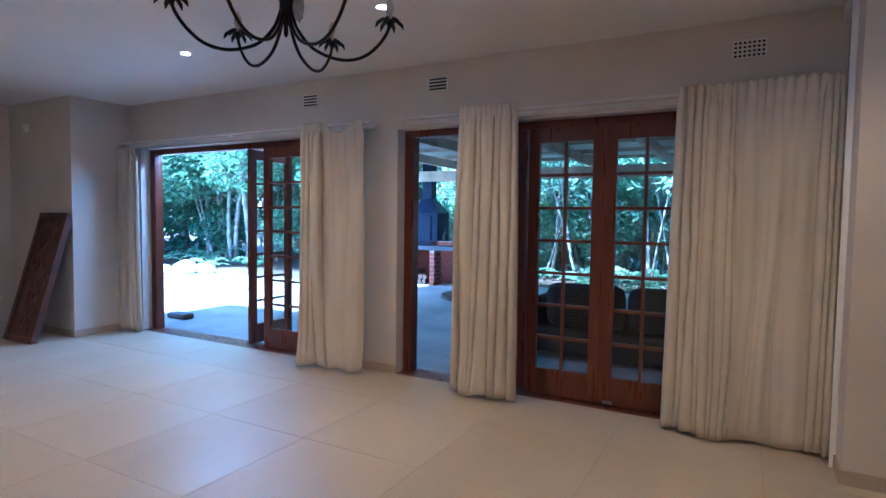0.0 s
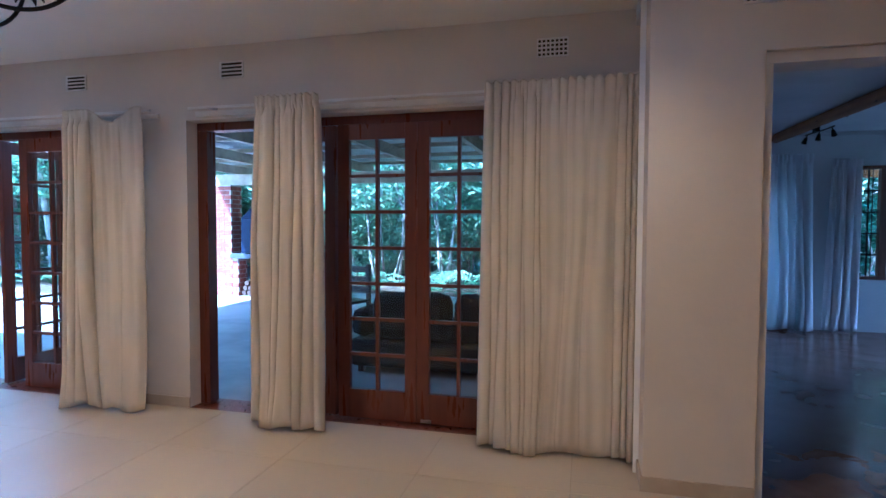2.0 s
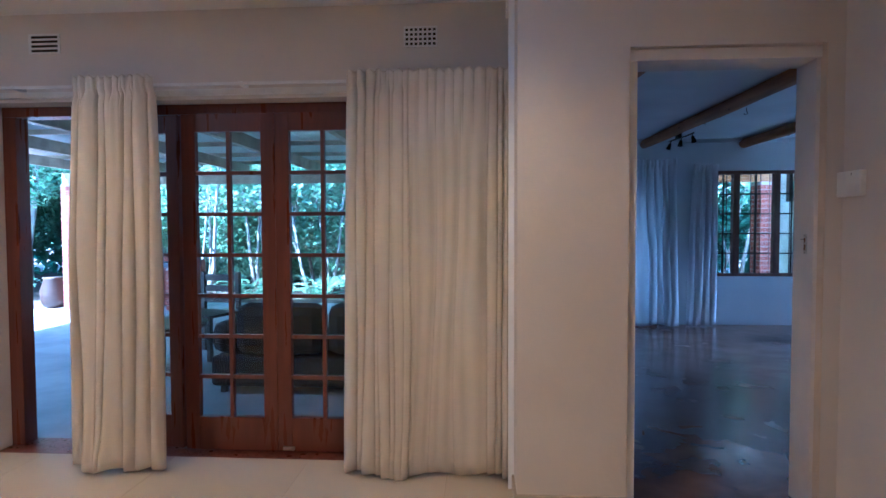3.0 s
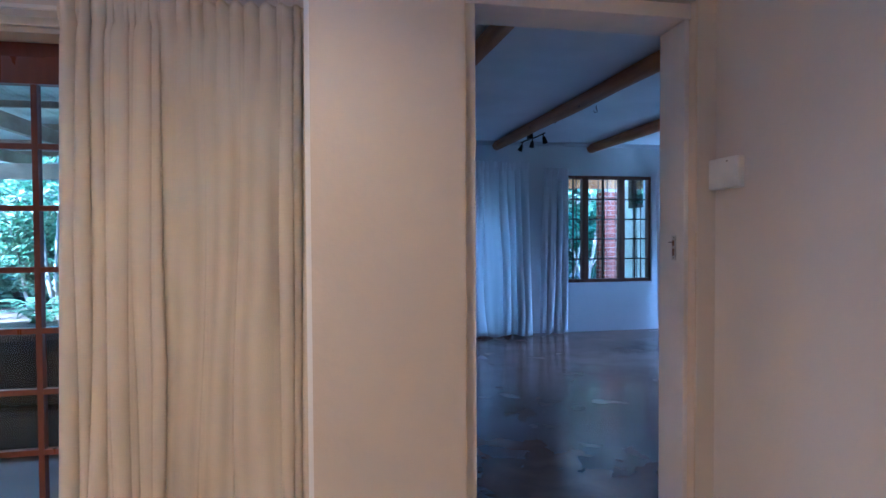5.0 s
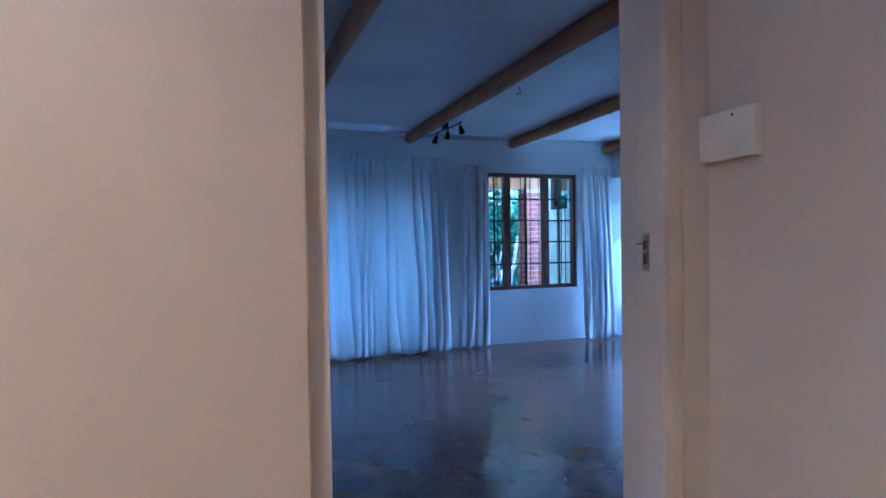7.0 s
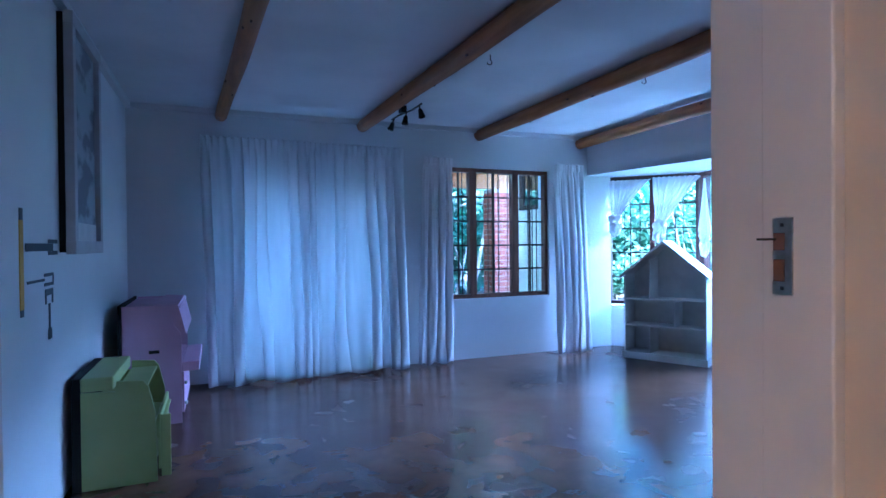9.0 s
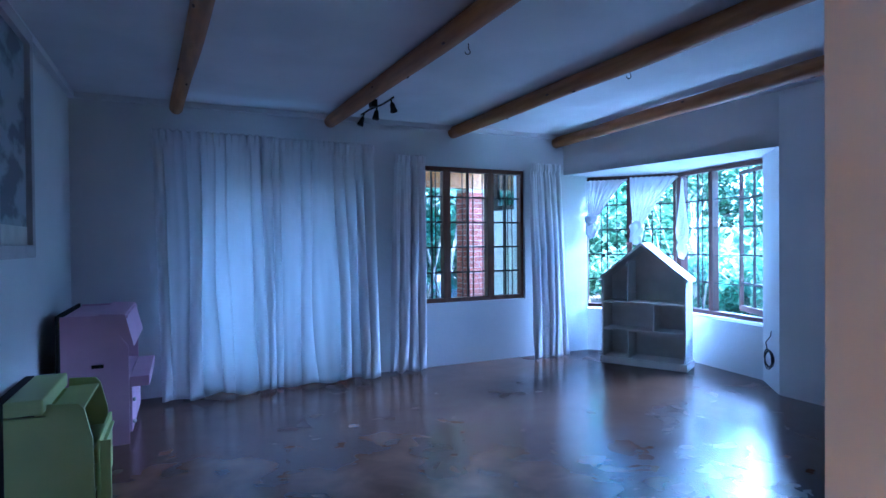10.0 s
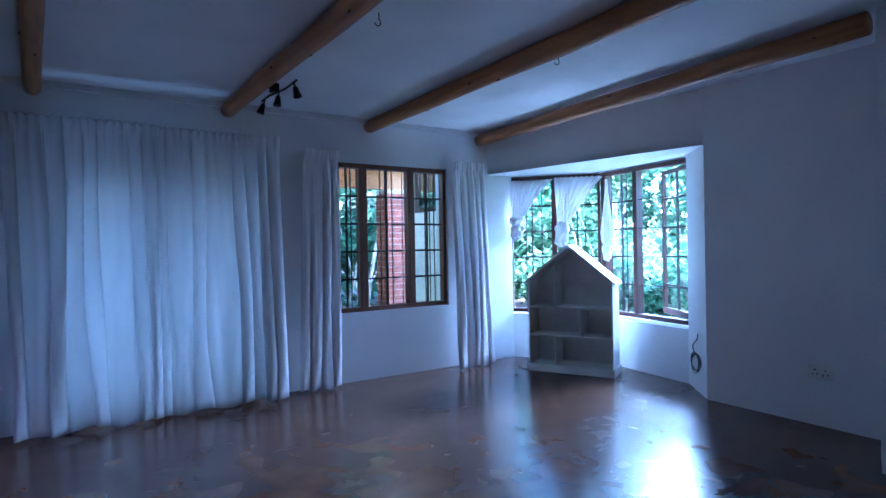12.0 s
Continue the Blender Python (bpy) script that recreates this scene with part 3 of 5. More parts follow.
BW = [(6.50, 10.99), (7.20, 10.24), (7.05, 8.98)]
m1, w1 = along(BW[0], BW[1])
window("window", "brown wooden barred bay window half covered by knotted curtains", m1, [(0.035, w1 / 2 - 0.03), (w1 / 2 + 0.03, w1 - 0.035)], SILL + 0.02, 2.09, 5, [(0.35, 0.75), (0.3, 0.7)], wood=M_BAYWOOD)
m2, w2 = along(BW[1], BW[2])
window("window", "brown wooden barred bay window with an open casement", m2, [(0.07, 0.475), (0.53, w2 - 0.085)], SILL + 0.02, 2.09, 5, [(0.2, 0.75), (0.35,)], full=w2, casement=1, wood=M_BAYWOOD)

# glazed door behind the white curtains
gd = thing("glazed_door", "closed glazed double door behind white curtains", "door", pose(GX0, YN + 0.06, 0))
gw = GX1 - GX0
boxes("door_frame", [(0, 0.05, 0, 0.09, 0, GT), (gw - 0.05, gw, 0, 0.09, 0, GT), (0.05, gw - 0.05, 0, 0.09, GT - 0.05, GT)], M_WINWOOD, gd)
for k in range(2):
    g = leaf(gd, (gw - 0.1) / 2 - 0.002, GT - 0.06)
    g.matrix_basis = pose(0.05 + k * (gw - 0.1) / 2, 0.03, 0.008)

# ---- door frame of the doorway ----
bm = bmesh.new()
box(bm, DX0, DX0 + 0.046, YD0 + 0.035, YD0 + 0.125, 0, DZ - 0.0551, bevel=0.003)
box(bm, DX0, DX0 + 0.032, YD0 + 0.1255, YD1 + 0.012, 0, DZ - 0.0551, bevel=0.002)
box(bm, DX1 - 0.024, DX1, YD0 + 0.047, YD0 + 0.138, 0, DZ - 0.0551, bevel=0.003)
box(bm, DX1 - 0.018, DX1, YD0 + 0.1385, YD1 + 0.012, 0, DZ - 0.0551, bevel=0.002)
box(bm, DX0, DX1, YD0 + 0.035, YD1 + 0.012, DZ - 0.055, DZ, bevel=0.003)
jamb = part("door_frame", bm, M_JAMB, kind="structure")
structure("reveal_edge", [(DX1 - 0.006, DX1 - 0.0005, YD0 + 0.003, YD0 + 0.0465, 0, DZ), (DX0 + 0.0005, DX0 + 0.004, YD0 + 0.003, YD0 + 0.0345, 0, DZ)], M_JAMBWORN)

# ---- beams ----
for i, (xa, xb, r, bz) in enumerate(((2.32, 2.03, 0.056, 2.505), (3.56, 3.38, 0.064, 2.502), (4.77, 4.71, 0.065, 2.495), (5.90, 6.06, 0.064, 2.478))):
    rnd = random.Random(i)
    bm = bmesh.new()
    pts, rad = [], []
    y_from = 5.94 if i < 3 else 7.25
    for k in range(25):
        y = y_from + (YN - y_from) * k / 24
        x = xa + (xb - xa) * (y - 5.94) / (YN - 5.94)
        pts.append((x + 0.004 * math.sin(k * 0.5 + i), y, bz + 0.002 * math.sin(k * 0.8 + i)))
        rad.append(r * (1 + 0.02 * math.sin(k * 0.9 + 2 * i)) * (1.04 - 0.08 * k / 24))
    tube(bm, pts, rad, 20)
    beam = part("ceiling_beam", bm, M_BEAM, smooth=True)
    tagged(beam, "round varnished timber ceiling beam", "beam", "beams of the far room")
    for k in range(5):
        y = rnd.uniform(6.4, 10.6)
        a = radians(rnd.uniform(150, 330))
        x = xa + (xb - xa) * (y - 5.94) / (YN - 5.94)
        bm = bmesh.new()
        bmesh.ops.create_icosphere(bm, subdivisions=2, radius=0.013, matrix=Matrix.Translation((x + r * 0.99 * math.cos(a), y, bz + r * 0.99 * math.sin(a))) @ Matrix.Diagonal((0.6, 1.5, 0.6, 1)))
        knot = part("knot", bm, M_KNOT, beam, "dark wood knot", smooth=True)

# ---- lamps ----
for i, (x, y) in enumerate(DOWNLIGHTS):
    dl = thing("downlight", "small round recessed ceiling downlight, lit", "light", pose(x, y, H1), "ceiling downlights")
    bm = bmesh.new()
    lathe(bm, [(0.03, -0.001), (0.048, -0.001), (0.048, -0.006), (0.03, -0.008)], sides=24)
    part("trim_ring", bm, M_WHITEPLASTIC, dl, smooth=False)
    bm = bmesh.new()
    lathe(bm, [(0.029, -0.0045), (0.029, -0.0085)], sides=20)
    b = part("bulb", bm, glow("lamp_glow", (1.0, 0.86, 0.7), 25) if i == 0 else bpy.data.materials["lamp_glow"], dl)
    b.visible_shadow = False
    la = new("downlight_lamp", bpy.data.lights.new("downlight_lamp", "SPOT"))
    la.data.energy, la.data.color, la.data.spot_size, la.data.spot_blend, la.data.shadow_soft_size = LAMP_W, LAMP_COL, radians(142), 1.0, 0.05
    la.matrix_world = look((x, y, H1 - 0.012), (x, y + 0.0001, 0))

# ---- veranda and garden ----
rafter_bm = bmesh.new()
for x in (-5.6, -4.3, -3.0, -1.7, -0.4, 0.85):
    box(rafter_bm, x - 0.035, x + 0.035, YA + 0.24, 12.8, 2.331, 2.48)
part("veranda_rafters", rafter_bm, M_POLE, kind="structure")
boxes("veranda_purlins", [(-6.15, 1.0, y, y + 0.05, 2.482, 2.54) for y in (7.2, 8.3, 9.4, 10.5, 11.6, 12.6)], M_POLE, kind="structure")
bm = bmesh.new()
prev = None
n = 460
for i in range(n + 1):
    x = -6.2 + 7.2 * i / n
    z = 2.56 + 0.012 * math.sin(2 * math.pi * x / 0.076)
    cur = (bm.verts.new((x, YA + 0.235, z)), bm.verts.new((x, 12.95, z)))
    if prev:
        bm.faces.new((prev[0], prev[1], cur[1], cur[0]))
    prev = cur
sheet = part("veranda_roof", bm, M_SHEET, kind="structure")
boxes("veranda_beam", [(-6.1, 1.0, 12.3, 12.42, 2.12, 2.33)], M_POLE, kind="structure")


def brick_block(label, x0, x1, y0, y1, z0, z1, name="brick_pillar"):
    g = thing(name, label, "pillar", pose(x0, y0, z0))
    w, d, h = x1 - x0, y1 - y0, z1 - z0
    boxes("mortar", [(0.006, w - 0.006, 0.006, d - 0.006, 0, h)], M_MORTAR, g)
    L, H = 0.232, 0.085
    rows_n = int(h / H)
    for r in range(rows_n):
        o = -0.116 if r % 2 else 0.0
        for side in range(4):
            length = w if side % 2 == 0 else d
            s = o
            while s < length - 0.001:
                a, b = max(s, 0) + 0.005, min(s + L, length) - 0.005
                if b - a > 0.03:
                    z = r * H + 0.005
                    q = {0: (a, b, 0, 0.05), 1: (w - 0.05, w, a, b), 2: (a, b, d - 0.05, d), 3: (0, 0.05, a, b)}[side]
                    if side in (1, 3):
                        q = (q[0], q[1], max(q[2], 0.052), min(q[3], d - 0.052))
                        if q[3] - q[2] < 0.02:
                            s += L
                            continue
                    BRICKS.append((g, (*q, z, z + H - 0.01)))
                s += L
    return g


BRICKS = []

# built-in braai with its brick base
brick_block("red brick pier beside the outdoor braai", -6.06, -5.68, 12.2, 12.55, -0.03, 2.12)
brick_block("red brick base pier under the braai counter", -4.93, -4.81, 12.15, 12.45, -0.03, 0.72)
brick_block("red brick base pier under the braai counter", -4.2, -4.02, 12.15, 12.45, -0.03, 0.72)
brick_block("red brick base pier under the braai counter", -5.64, -5.50, 12.15, 12.45, -0.03, 0.72)
slab = boxes("braai_counter", [(-5.66, -3.9, 12.1, 12.8, 0.70, 0.79)], M_SLAB, bevel=0.006)
tagged(slab, "dark slab braai counter on brick piers", "counter")
brick_block("low red brick upstand on the braai counter", -4.95, -4.05, 12.2, 12.35, 0.80, 0.89, "brick_upstand")
br = thing("braai", "blue-black steel built-in braai with a tapered hood", "braai", pose(-5.47, 12.2, 0.80))
boxes("firebox", [(0, 0.70, 0, 0.5, 0, 0.67)], M_BRAAI, br, bevel=0.01)
boxes("door", [(0.07, 0.55, -0.02, 0, 0.10, 0.60)], M_BRAAI, br, bevel=0.006)
bm = bmesh.new()
lo = [bm.verts.new(p) for p in ((0, 0, 0.67), (0.7, 0, 0.67), (0.7, 0.5, 0.67), (0, 0.5, 0.67))]
hi = [bm.verts.new(p) for p in ((0.24, 0.15, 0.97), (0.46, 0.15, 0.97), (0.46, 0.36, 0.97), (0.24, 0.36, 0.97))]
tp = [bm.verts.new(p) for p in ((0.24, 0.15, 1.7), (0.46, 0.15, 1.7), (0.46, 0.36, 1.7), (0.24, 0.36, 1.7))]
for a, b in ((lo, hi), (hi, tp)):
    for i in range(4):
        bm.faces.new((a[i], a[(i + 1) % 4], b[(i + 1) % 4], b[i]))
bm.faces.new(lo[::-1])
bm.faces.new(tp)
part("hood", bm, M_BRAAI, br)
bm = bmesh.new()
lathe(bm, [(0.05, 0), (0.06, 0.05), (0.055, 0.14), (0.02, 0.18), (0.018, 0.23), (0.03, 0.24)], (-4.62, 12.27, 0.89))
tagged(part("bottle", bm, M_IRON, smooth=True), "small dark bottle standing on the braai upstand", "bottle")
rnd = random.Random(5)
for k in range(9):
    bm = bmesh.new()
    x, z = -5.42 + 0.11 * (k % 4) + 0.03 * (k // 4), 0.03 + 0.095 * (k // 4)
    tube(bm, [(x, 12.2, z), (x + rnd.uniform(-0.03, 0.03), 12.6, z + 0.01)], 0.048, 9)
    tagged(part("firewood_log", bm, M_DARKWOOD), "split firewood log stacked under the braai counter", "log", "firewood")
bm = bmesh.new()
lathe(bm, [(0.12, 0), (0.2, 0.12), (0.22, 0.32), (0.16, 0.52), (0.18, 0.56)], (-6.42, 12.45, -0.05), 24)
tagged(part("garden_pot", bm, M_DARKWOOD, smooth=True), "large dark round garden pot on the terrace", "pot")


boxes("braai_back_wall", [(-5.66, -3.9, 12.81, 12.95, -0.03, 0.80)], M_BRICK, kind="structure")
# sofa, round table and chairs on the veranda
sf = thing("sofa", "dark brown outdoor sofa seen from behind, standing near the doors", "sofa", pose(-1.15, 7.55, -0.03))
boxes("base", [(0.0, 1.85, 0.0, 0.8, 0.06, 0.32)], M_CANVAS, sf, bevel=0.04)
for x in (0.21, 0.99):
    boxes("back_cushion", [(x, x + 0.76, -0.02, 0.2, 0.325, 0.76)], M_CANVAS, sf, bevel=0.095)
for x in (0.0, 1.66):
    boxes("armrest", [(x - 0.02, x + 0.2, 0.02, 0.8, 0.325, 0.60)], M_CANVAS, sf, bevel=0.095)
boxes("seat_cushion", [(0.21, 1.65, 0.21, 0.78, 0.325, 0.44)], M_CANVAS, sf, bevel=0.03)
for x in (0.06, 1.74):
    for y in (0.06, 0.7):
        boxes("leg", [(x, x + 0.05, y, y + 0.05, 0, 0.06)], M_DARKWOOD, sf)

tb = thing("round_table", "round dark wooden patio table", "table", pose(-2.0, 8.25, -0.03))
bm = bmesh.new()
lathe(bm, [(0.42, 0.43), (0.44, 0.44), (0.44, 0.47), (0.42, 0.48)], sides=40)
part("tabletop", bm, M_DARKWOOD, tb, smooth=False)
bm = bmesh.new()
lathe(bm, [(0.05, 0.03), (0.06, 0.25), (0.05, 0.43)])
part("pedestal", bm, M_DARKWOOD, tb)
bm = bmesh.new()
lathe(bm, [(0.24, 0.0), (0.24, 0.02), (0.06, 0.04)])
part("foot", bm, M_DARKWOOD, tb)


def bench(label, m):
    g = thing("wooden_chair", label, "chair", m)
    for x in (0.0, 0.47):
        boxes("leg", [(x, x + 0.045, 0, 0.045, 0, 0.9)], M_DARKWOOD, g)
        boxes("leg", [(x, x + 0.045, 0.45, 0.495, 0, 0.45)], M_DARKWOOD, g)
    boxes("seat", [(0, 0.515, 0.05, 0.5, 0.4501, 0.48)], M_DARKWOOD, g)
    for z in (0.56, 0.68, 0.8):
        boxes("back_slat", [(0.045, 0.47, 0.01, 0.035, z, z + 0.07)], M_DARKWOOD, g)
    return g


bench("dark slatted wooden patio chair beside the round table", pose(-1.55, 9.1, -0.03, 0, 0, 165))

bm = bmesh.new()
box(bm, -5.98, -5.62, 6.95, 7.12, -0.03, 0.05, bevel=0.03)
tagged(part("doorstop_stone", bm, M_DARKWOOD), "low dark block lying on the patio by the open door", "block")
# white boulders at the edge of the terrace
rs = random.Random(8)
for x, y, w, h in ((-11.1, 11.0, 0.34, 0.34), (-10.72, 11.3, 0.28, 0.27), (-11.4, 10.7, 0.2, 0.14), (-10.2, 11.55, 0.22, 0.12), (-12.2, 11.2, 0.24, 0.16)):
    bm = bmesh.new()
    bmesh.ops.create_icosphere(bm, subdivisions=3, radius=1)
    a = [Vector((rs.uniform(-1, 1), rs.uniform(-1, 1), rs.uniform(-1, 1))).normalized() for _ in range(9)]
    for vt in bm.verts:
        n = vt.co.normalized()
        k = 1 - 0.5 * max(0.0, max(n.dot(q) for q in a) - 0.72)
        vt.co = Vector((x + n.x * w * k * 1.1, y + n.y * w * k * 0.8, -0.07 + h * (0.4 + n.z * 0.62) * k))
    tagged(part("boulder", bm, M_BOULDER, smooth=False), "pale rounded garden boulder on the edge of the terrace", "rock", "boulders")


# ---- trees ----
def leaf_cloud(bm, rnd, center, radii, count, size):
    for _ in range(count):
        a, b, c = rnd.gauss(0, 1), rnd.gauss(0, 1), rnd.gauss(0, 1)
        l = math.sqrt(a * a + b * b + c * c) or 1
        r = rnd.uniform(0.45, 1.0) ** 0.5
        p = Vector((center[0] + a / l * r * radii[0], center[1] + b / l * r * radii[1], center[2] + c / l * r * radii[2]))
        s = size * rnd.uniform(0.6, 1.4)
        e = Euler((rnd.uniform(-0.9, 0.9), rnd.uniform(-0.9, 0.9), rnd.uniform(0, 6.28))).to_matrix()
        q = [p + e @ Vector(v) * s for v in ((-0.5, 0, 0), (0, -0.24, 0.05), (0.6, 0, -0.08), (0, 0.24, 0.05))]
        v = [bm.verts.new(t) for t in q]
        bm.faces.new(v)


def tree(label, at, height, crown, seed, leaf_mat, size=0.16, trunks=3, leaves=2600, lean=0.3, low=0.15, girth=0.75):
    rnd = random.Random(seed)
    g = thing("tree", label, "tree", pose(*at))
    bm = bmesh.new()
    tips = []
    for k in range(trunks):
        a = rnd.uniform(0, 6.28)
        bx, by = 0.25 * math.cos(a) * (trunks > 1), 0.25 * math.sin(a) * (trunks > 1)
        pts = [(bx, by, -0.1)]
        dx, dy = rnd.uniform(-lean, lean), rnd.uniform(-lean, lean)
        for j in range(1, 8):
            f = j / 7
            pts.append((bx + dx * f * height * 0.5 + 0.08 * math.sin(3 * f + a), by + dy * f * height * 0.5 + 0.08 * math.cos(4 * f + a), f * height * 0.8))
        r0 = girth * 0.035 * height ** 0.7 * rnd.uniform(0.6, 1.1)
        tube(bm, pts, [r0 * (1 - 0.75 * i / 7) for i in range(8)], 8)
        for j in range(3, 8):
            for _ in range(2):
                b = rnd.uniform(0, 6.28)
                p = Vector(pts[j])
                q = p + Vector((math.cos(b), math.sin(b), rnd.uniform(0.2, 0.8))) * crown * rnd.uniform(0.4, 0.8)
                mid = (p + q) / 2 + Vector((0, 0, 0.12))
                tube(bm, [p, mid, q], [r0 * 0.3, r0 * 0.2, r0 * 0.08], 5)
                tips.append(q)
        tips.append(Vector(pts[-1]))
    part("trunk", bm, M_BARK, g, smooth=True)
    bm = bmesh.new()
    n = len(tips)
    for t in tips:
        leaf_cloud(bm, rnd, t, (crown * 0.42, crown * 0.42, crown * 0.3), leaves // n, size)
    for _ in range(10):
        c = (rnd.uniform(-crown, crown) * 0.7, rnd.uniform(-crown, crown) * 0.7, height * rnd.uniform(low, 1.0))
        leaf_cloud(bm, rnd, c, (crown * 0.4, crown * 0.4, crown * 0.28), leaves // 14, size)
    part("crown", bm, leaf_mat, g, kind="stuff")
    return g


def fern(label, at, r, seed, mat, fronds=16):
    rnd = random.Random(seed)
    g = thing("fern", label, "plant", pose(*at))
    bm = bmesh.new()
    for k in range(fronds):
        a = 2 * math.pi * k / fronds + rnd.uniform(-0.2, 0.2)
        L = r * rnd.uniform(0.7, 1.15)
        lift = rnd.uniform(0.5, 1.1)
        for j in range(14):
            f = (j + 1) / 14
            p = Vector((math.cos(a) * L * f, math.sin(a) * L * f, lift * L * (f - 0.75 * f * f) * 1.6))
            w = 0.2 * r * (1 - f) ** 0.6 + 0.02
            side = Vector((-math.sin(a), math.cos(a), 0))
            fw = Vector((math.cos(a), math.sin(a), 0)) * 0.035 * r
            for s in (-1, 1):
                v = [bm.verts.new(p), bm.verts.new(p + side * s * w * 0.5 + fw * 1.2), bm.verts.new(p + side * s * w + fw * 0.6 - Vector((0, 0, 0.04 * r))), bm.verts.new(p + side * s * w * 0.5 - fw * 0.5)]
                bm.faces.new(v)
    part("fronds", bm, mat, g, kind="stuff")
    return g


TL = "leafy garden tree with several pale trunks"
protos = [tree(TL, (-15, 15, -0.12), 6.5, 2.6, 11, M_LEAF, 0.16, 4, 14000),
          tree(TL, (-11.5, 17.5, -0.12), 7.5, 2.8, 12, M_LEAF_B, 0.15, 3, 14000),
          tree(TL, (-10.6, 19.6, -0.12), 5.0, 2.0, 13, M_LEAF_B, 0.18, 5, 6000, lean=0.5)]
slim = [tree("slender garden tree with pale leaning trunks and thin foliage coloured as if sunlit", (-2.4, 15.0, -0.12), 5.6, 1.5, 14, M_LEAF_C, 0.17, 5, 1200, lean=0.45, low=0.45, girth=0.36),
        tree("slender garden tree with pale leaning trunks and thin foliage coloured as if sunlit", (-0.8, 15.3, -0.12), 6.2, 1.6, 15, M_LEAF_C, 0.16, 4, 1200, lean=0.4, low=0.4, girth=0.36)]
rt = random.Random(44)
for i, (x, y) in enumerate([(-3.6, 15.3), (0.6, 15.2), (-4.9, 14.6), (2.0, 15.9), (-12.4, 15.0), (-16.2, 13.6), (-14.2, 14.6), (-1.6, 16.6), (6.1, 15.6), (7.0, 16.6)]):
    copy_thing(slim[i % 2], pose(x, y, -0.12, 0, 0, rt.uniform(0, 360)))
rnd = random.Random(21)
SPOTS = [(-19, 13), (-18, 16.5), (-14.5, 19), (-21, 10.5), (-9.5, 15.2), (-8, 18.5), (-16.5, 12.6), (-20, 7.5), (-22, 14), (5.6, 17.4), (-12.8, 14.2), (-5.8, 21), (-10, 22), (-16, 22), (0.5, 21.5)]
for i, (x, y) in enumerate(SPOTS):
    o = copy_thing(protos[i % 3], pose(x, y, -0.12, 0, 0, rnd.uniform(0, 360)))
for i, (x, y, r) in enumerate([(-13, 13.4, 0.9), (-14.6, 12.6, 1.0), (-11.6, 13.6, 0.8), (-9, 14, 0.9), (-3.6, 14.2, 0.8), (-2.2, 14.4, 0.9), (-0.9, 14.2, 0.9), (0.2, 14.5, 0.8), (-6.0, 14.3, 0.7), (-16, 11.6, 1.0), (-17.6, 10.4, 0.9), (1.6, 14.2, 0.8), (-1.4, 13.8, 0.5), (-12.3, 12.6, 0.6)]):
    fern("arching green fern at the edge of the trees", (x, y, -0.12), r, 30 + i, M_LEAF_C if i % 2 else M_LEAF_B)
# understory brightened by leaf colour, which carries the look of sunlight
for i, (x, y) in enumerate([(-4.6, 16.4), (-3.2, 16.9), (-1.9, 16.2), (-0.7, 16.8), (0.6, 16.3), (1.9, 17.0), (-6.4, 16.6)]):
    tree("leafy shrub with sunlight put into its pale leaf colour, among the slender trees", (x, y, -0.12), 2.5 + 0.3 * (i % 3), 1.3, 120 + i, M_LEAF_C, 0.13, 3, 3600, 0.35, 0.05)
for i, (x, y) in enumerate([(9.0, 8.5), (9.1, 9.5), (9.0, 10.5), (9.2, 11.6), (9.1, 12.7), (10.4, 9.4), (10.5, 10.8), (10.4, 12.2), (12.5, 9.0), (12.8, 11.0), (12.4, 13.0)]):
    tree("low broad-leaved shrub under the bay window", (x, y, -0.12), 0.95 + 0.08 * (i % 3) + 0.05 * (x > 12), 0.75, 160 + i, (M_LEAF_D, M_LEAF_B, M_LEAF)[i % 3], 0.13, 4, 1500, 0.5, 0.02)
for i, (x, y, r) in enumerate([(9.4, 12.4, 0.9), (9.3, 11.2, 0.8), (9.6, 10.0, 0.9), (9.4, 8.9, 0.8), (9.8, 7.8, 0.9), (10.6, 13.8, 1.0), (11.0, 11.0, 1.0), (11.2, 9.2, 1.0)]):
    fern("arching green fern close outside the bay window", (x, y, -0.12), r, 70 + i, M_LEAF_D if i % 2 else M_LEAF_B, 22)
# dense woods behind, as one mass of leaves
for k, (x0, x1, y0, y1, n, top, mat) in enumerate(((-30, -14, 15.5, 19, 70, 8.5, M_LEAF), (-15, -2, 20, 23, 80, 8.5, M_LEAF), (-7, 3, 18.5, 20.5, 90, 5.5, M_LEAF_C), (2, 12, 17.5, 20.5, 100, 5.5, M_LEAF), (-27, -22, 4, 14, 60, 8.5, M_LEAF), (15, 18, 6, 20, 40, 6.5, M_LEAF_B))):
    rw = random.Random(90 + k)
    bm = bmesh.new()
    for _ in range(n):
        c = (rw.uniform(x0, x1), rw.uniform(y0, y1), rw.uniform(0.4, top))
        leaf_cloud(bm, rw, c, (2.0, 1.4, 1.5), 300, 0.36)
    w = part("woods", bm, mat, None, kind="stuff")
    tagged(w, "dense leafy woods behind the garden", "trees")
# shrubs right outside the bay
for i, (x, y, h) in enumerate([(9.9, 13.2, 1.9), (9.9, 8.6, 1.8), (9.4, 14.6, 2.0), (17.6, 13.6, 3.4), (16.4, 17.6, 3.8), (19.0, 9.6, 3.6)]):
    tree("dense broad-leaved shrub close outside the bay window", (x, y, -0.12), h, 1.0 if h < 3.5 else 1.8, 60 + i, M_LEAF_D, 0.2, 3, 1600, 0.4, 0.15)

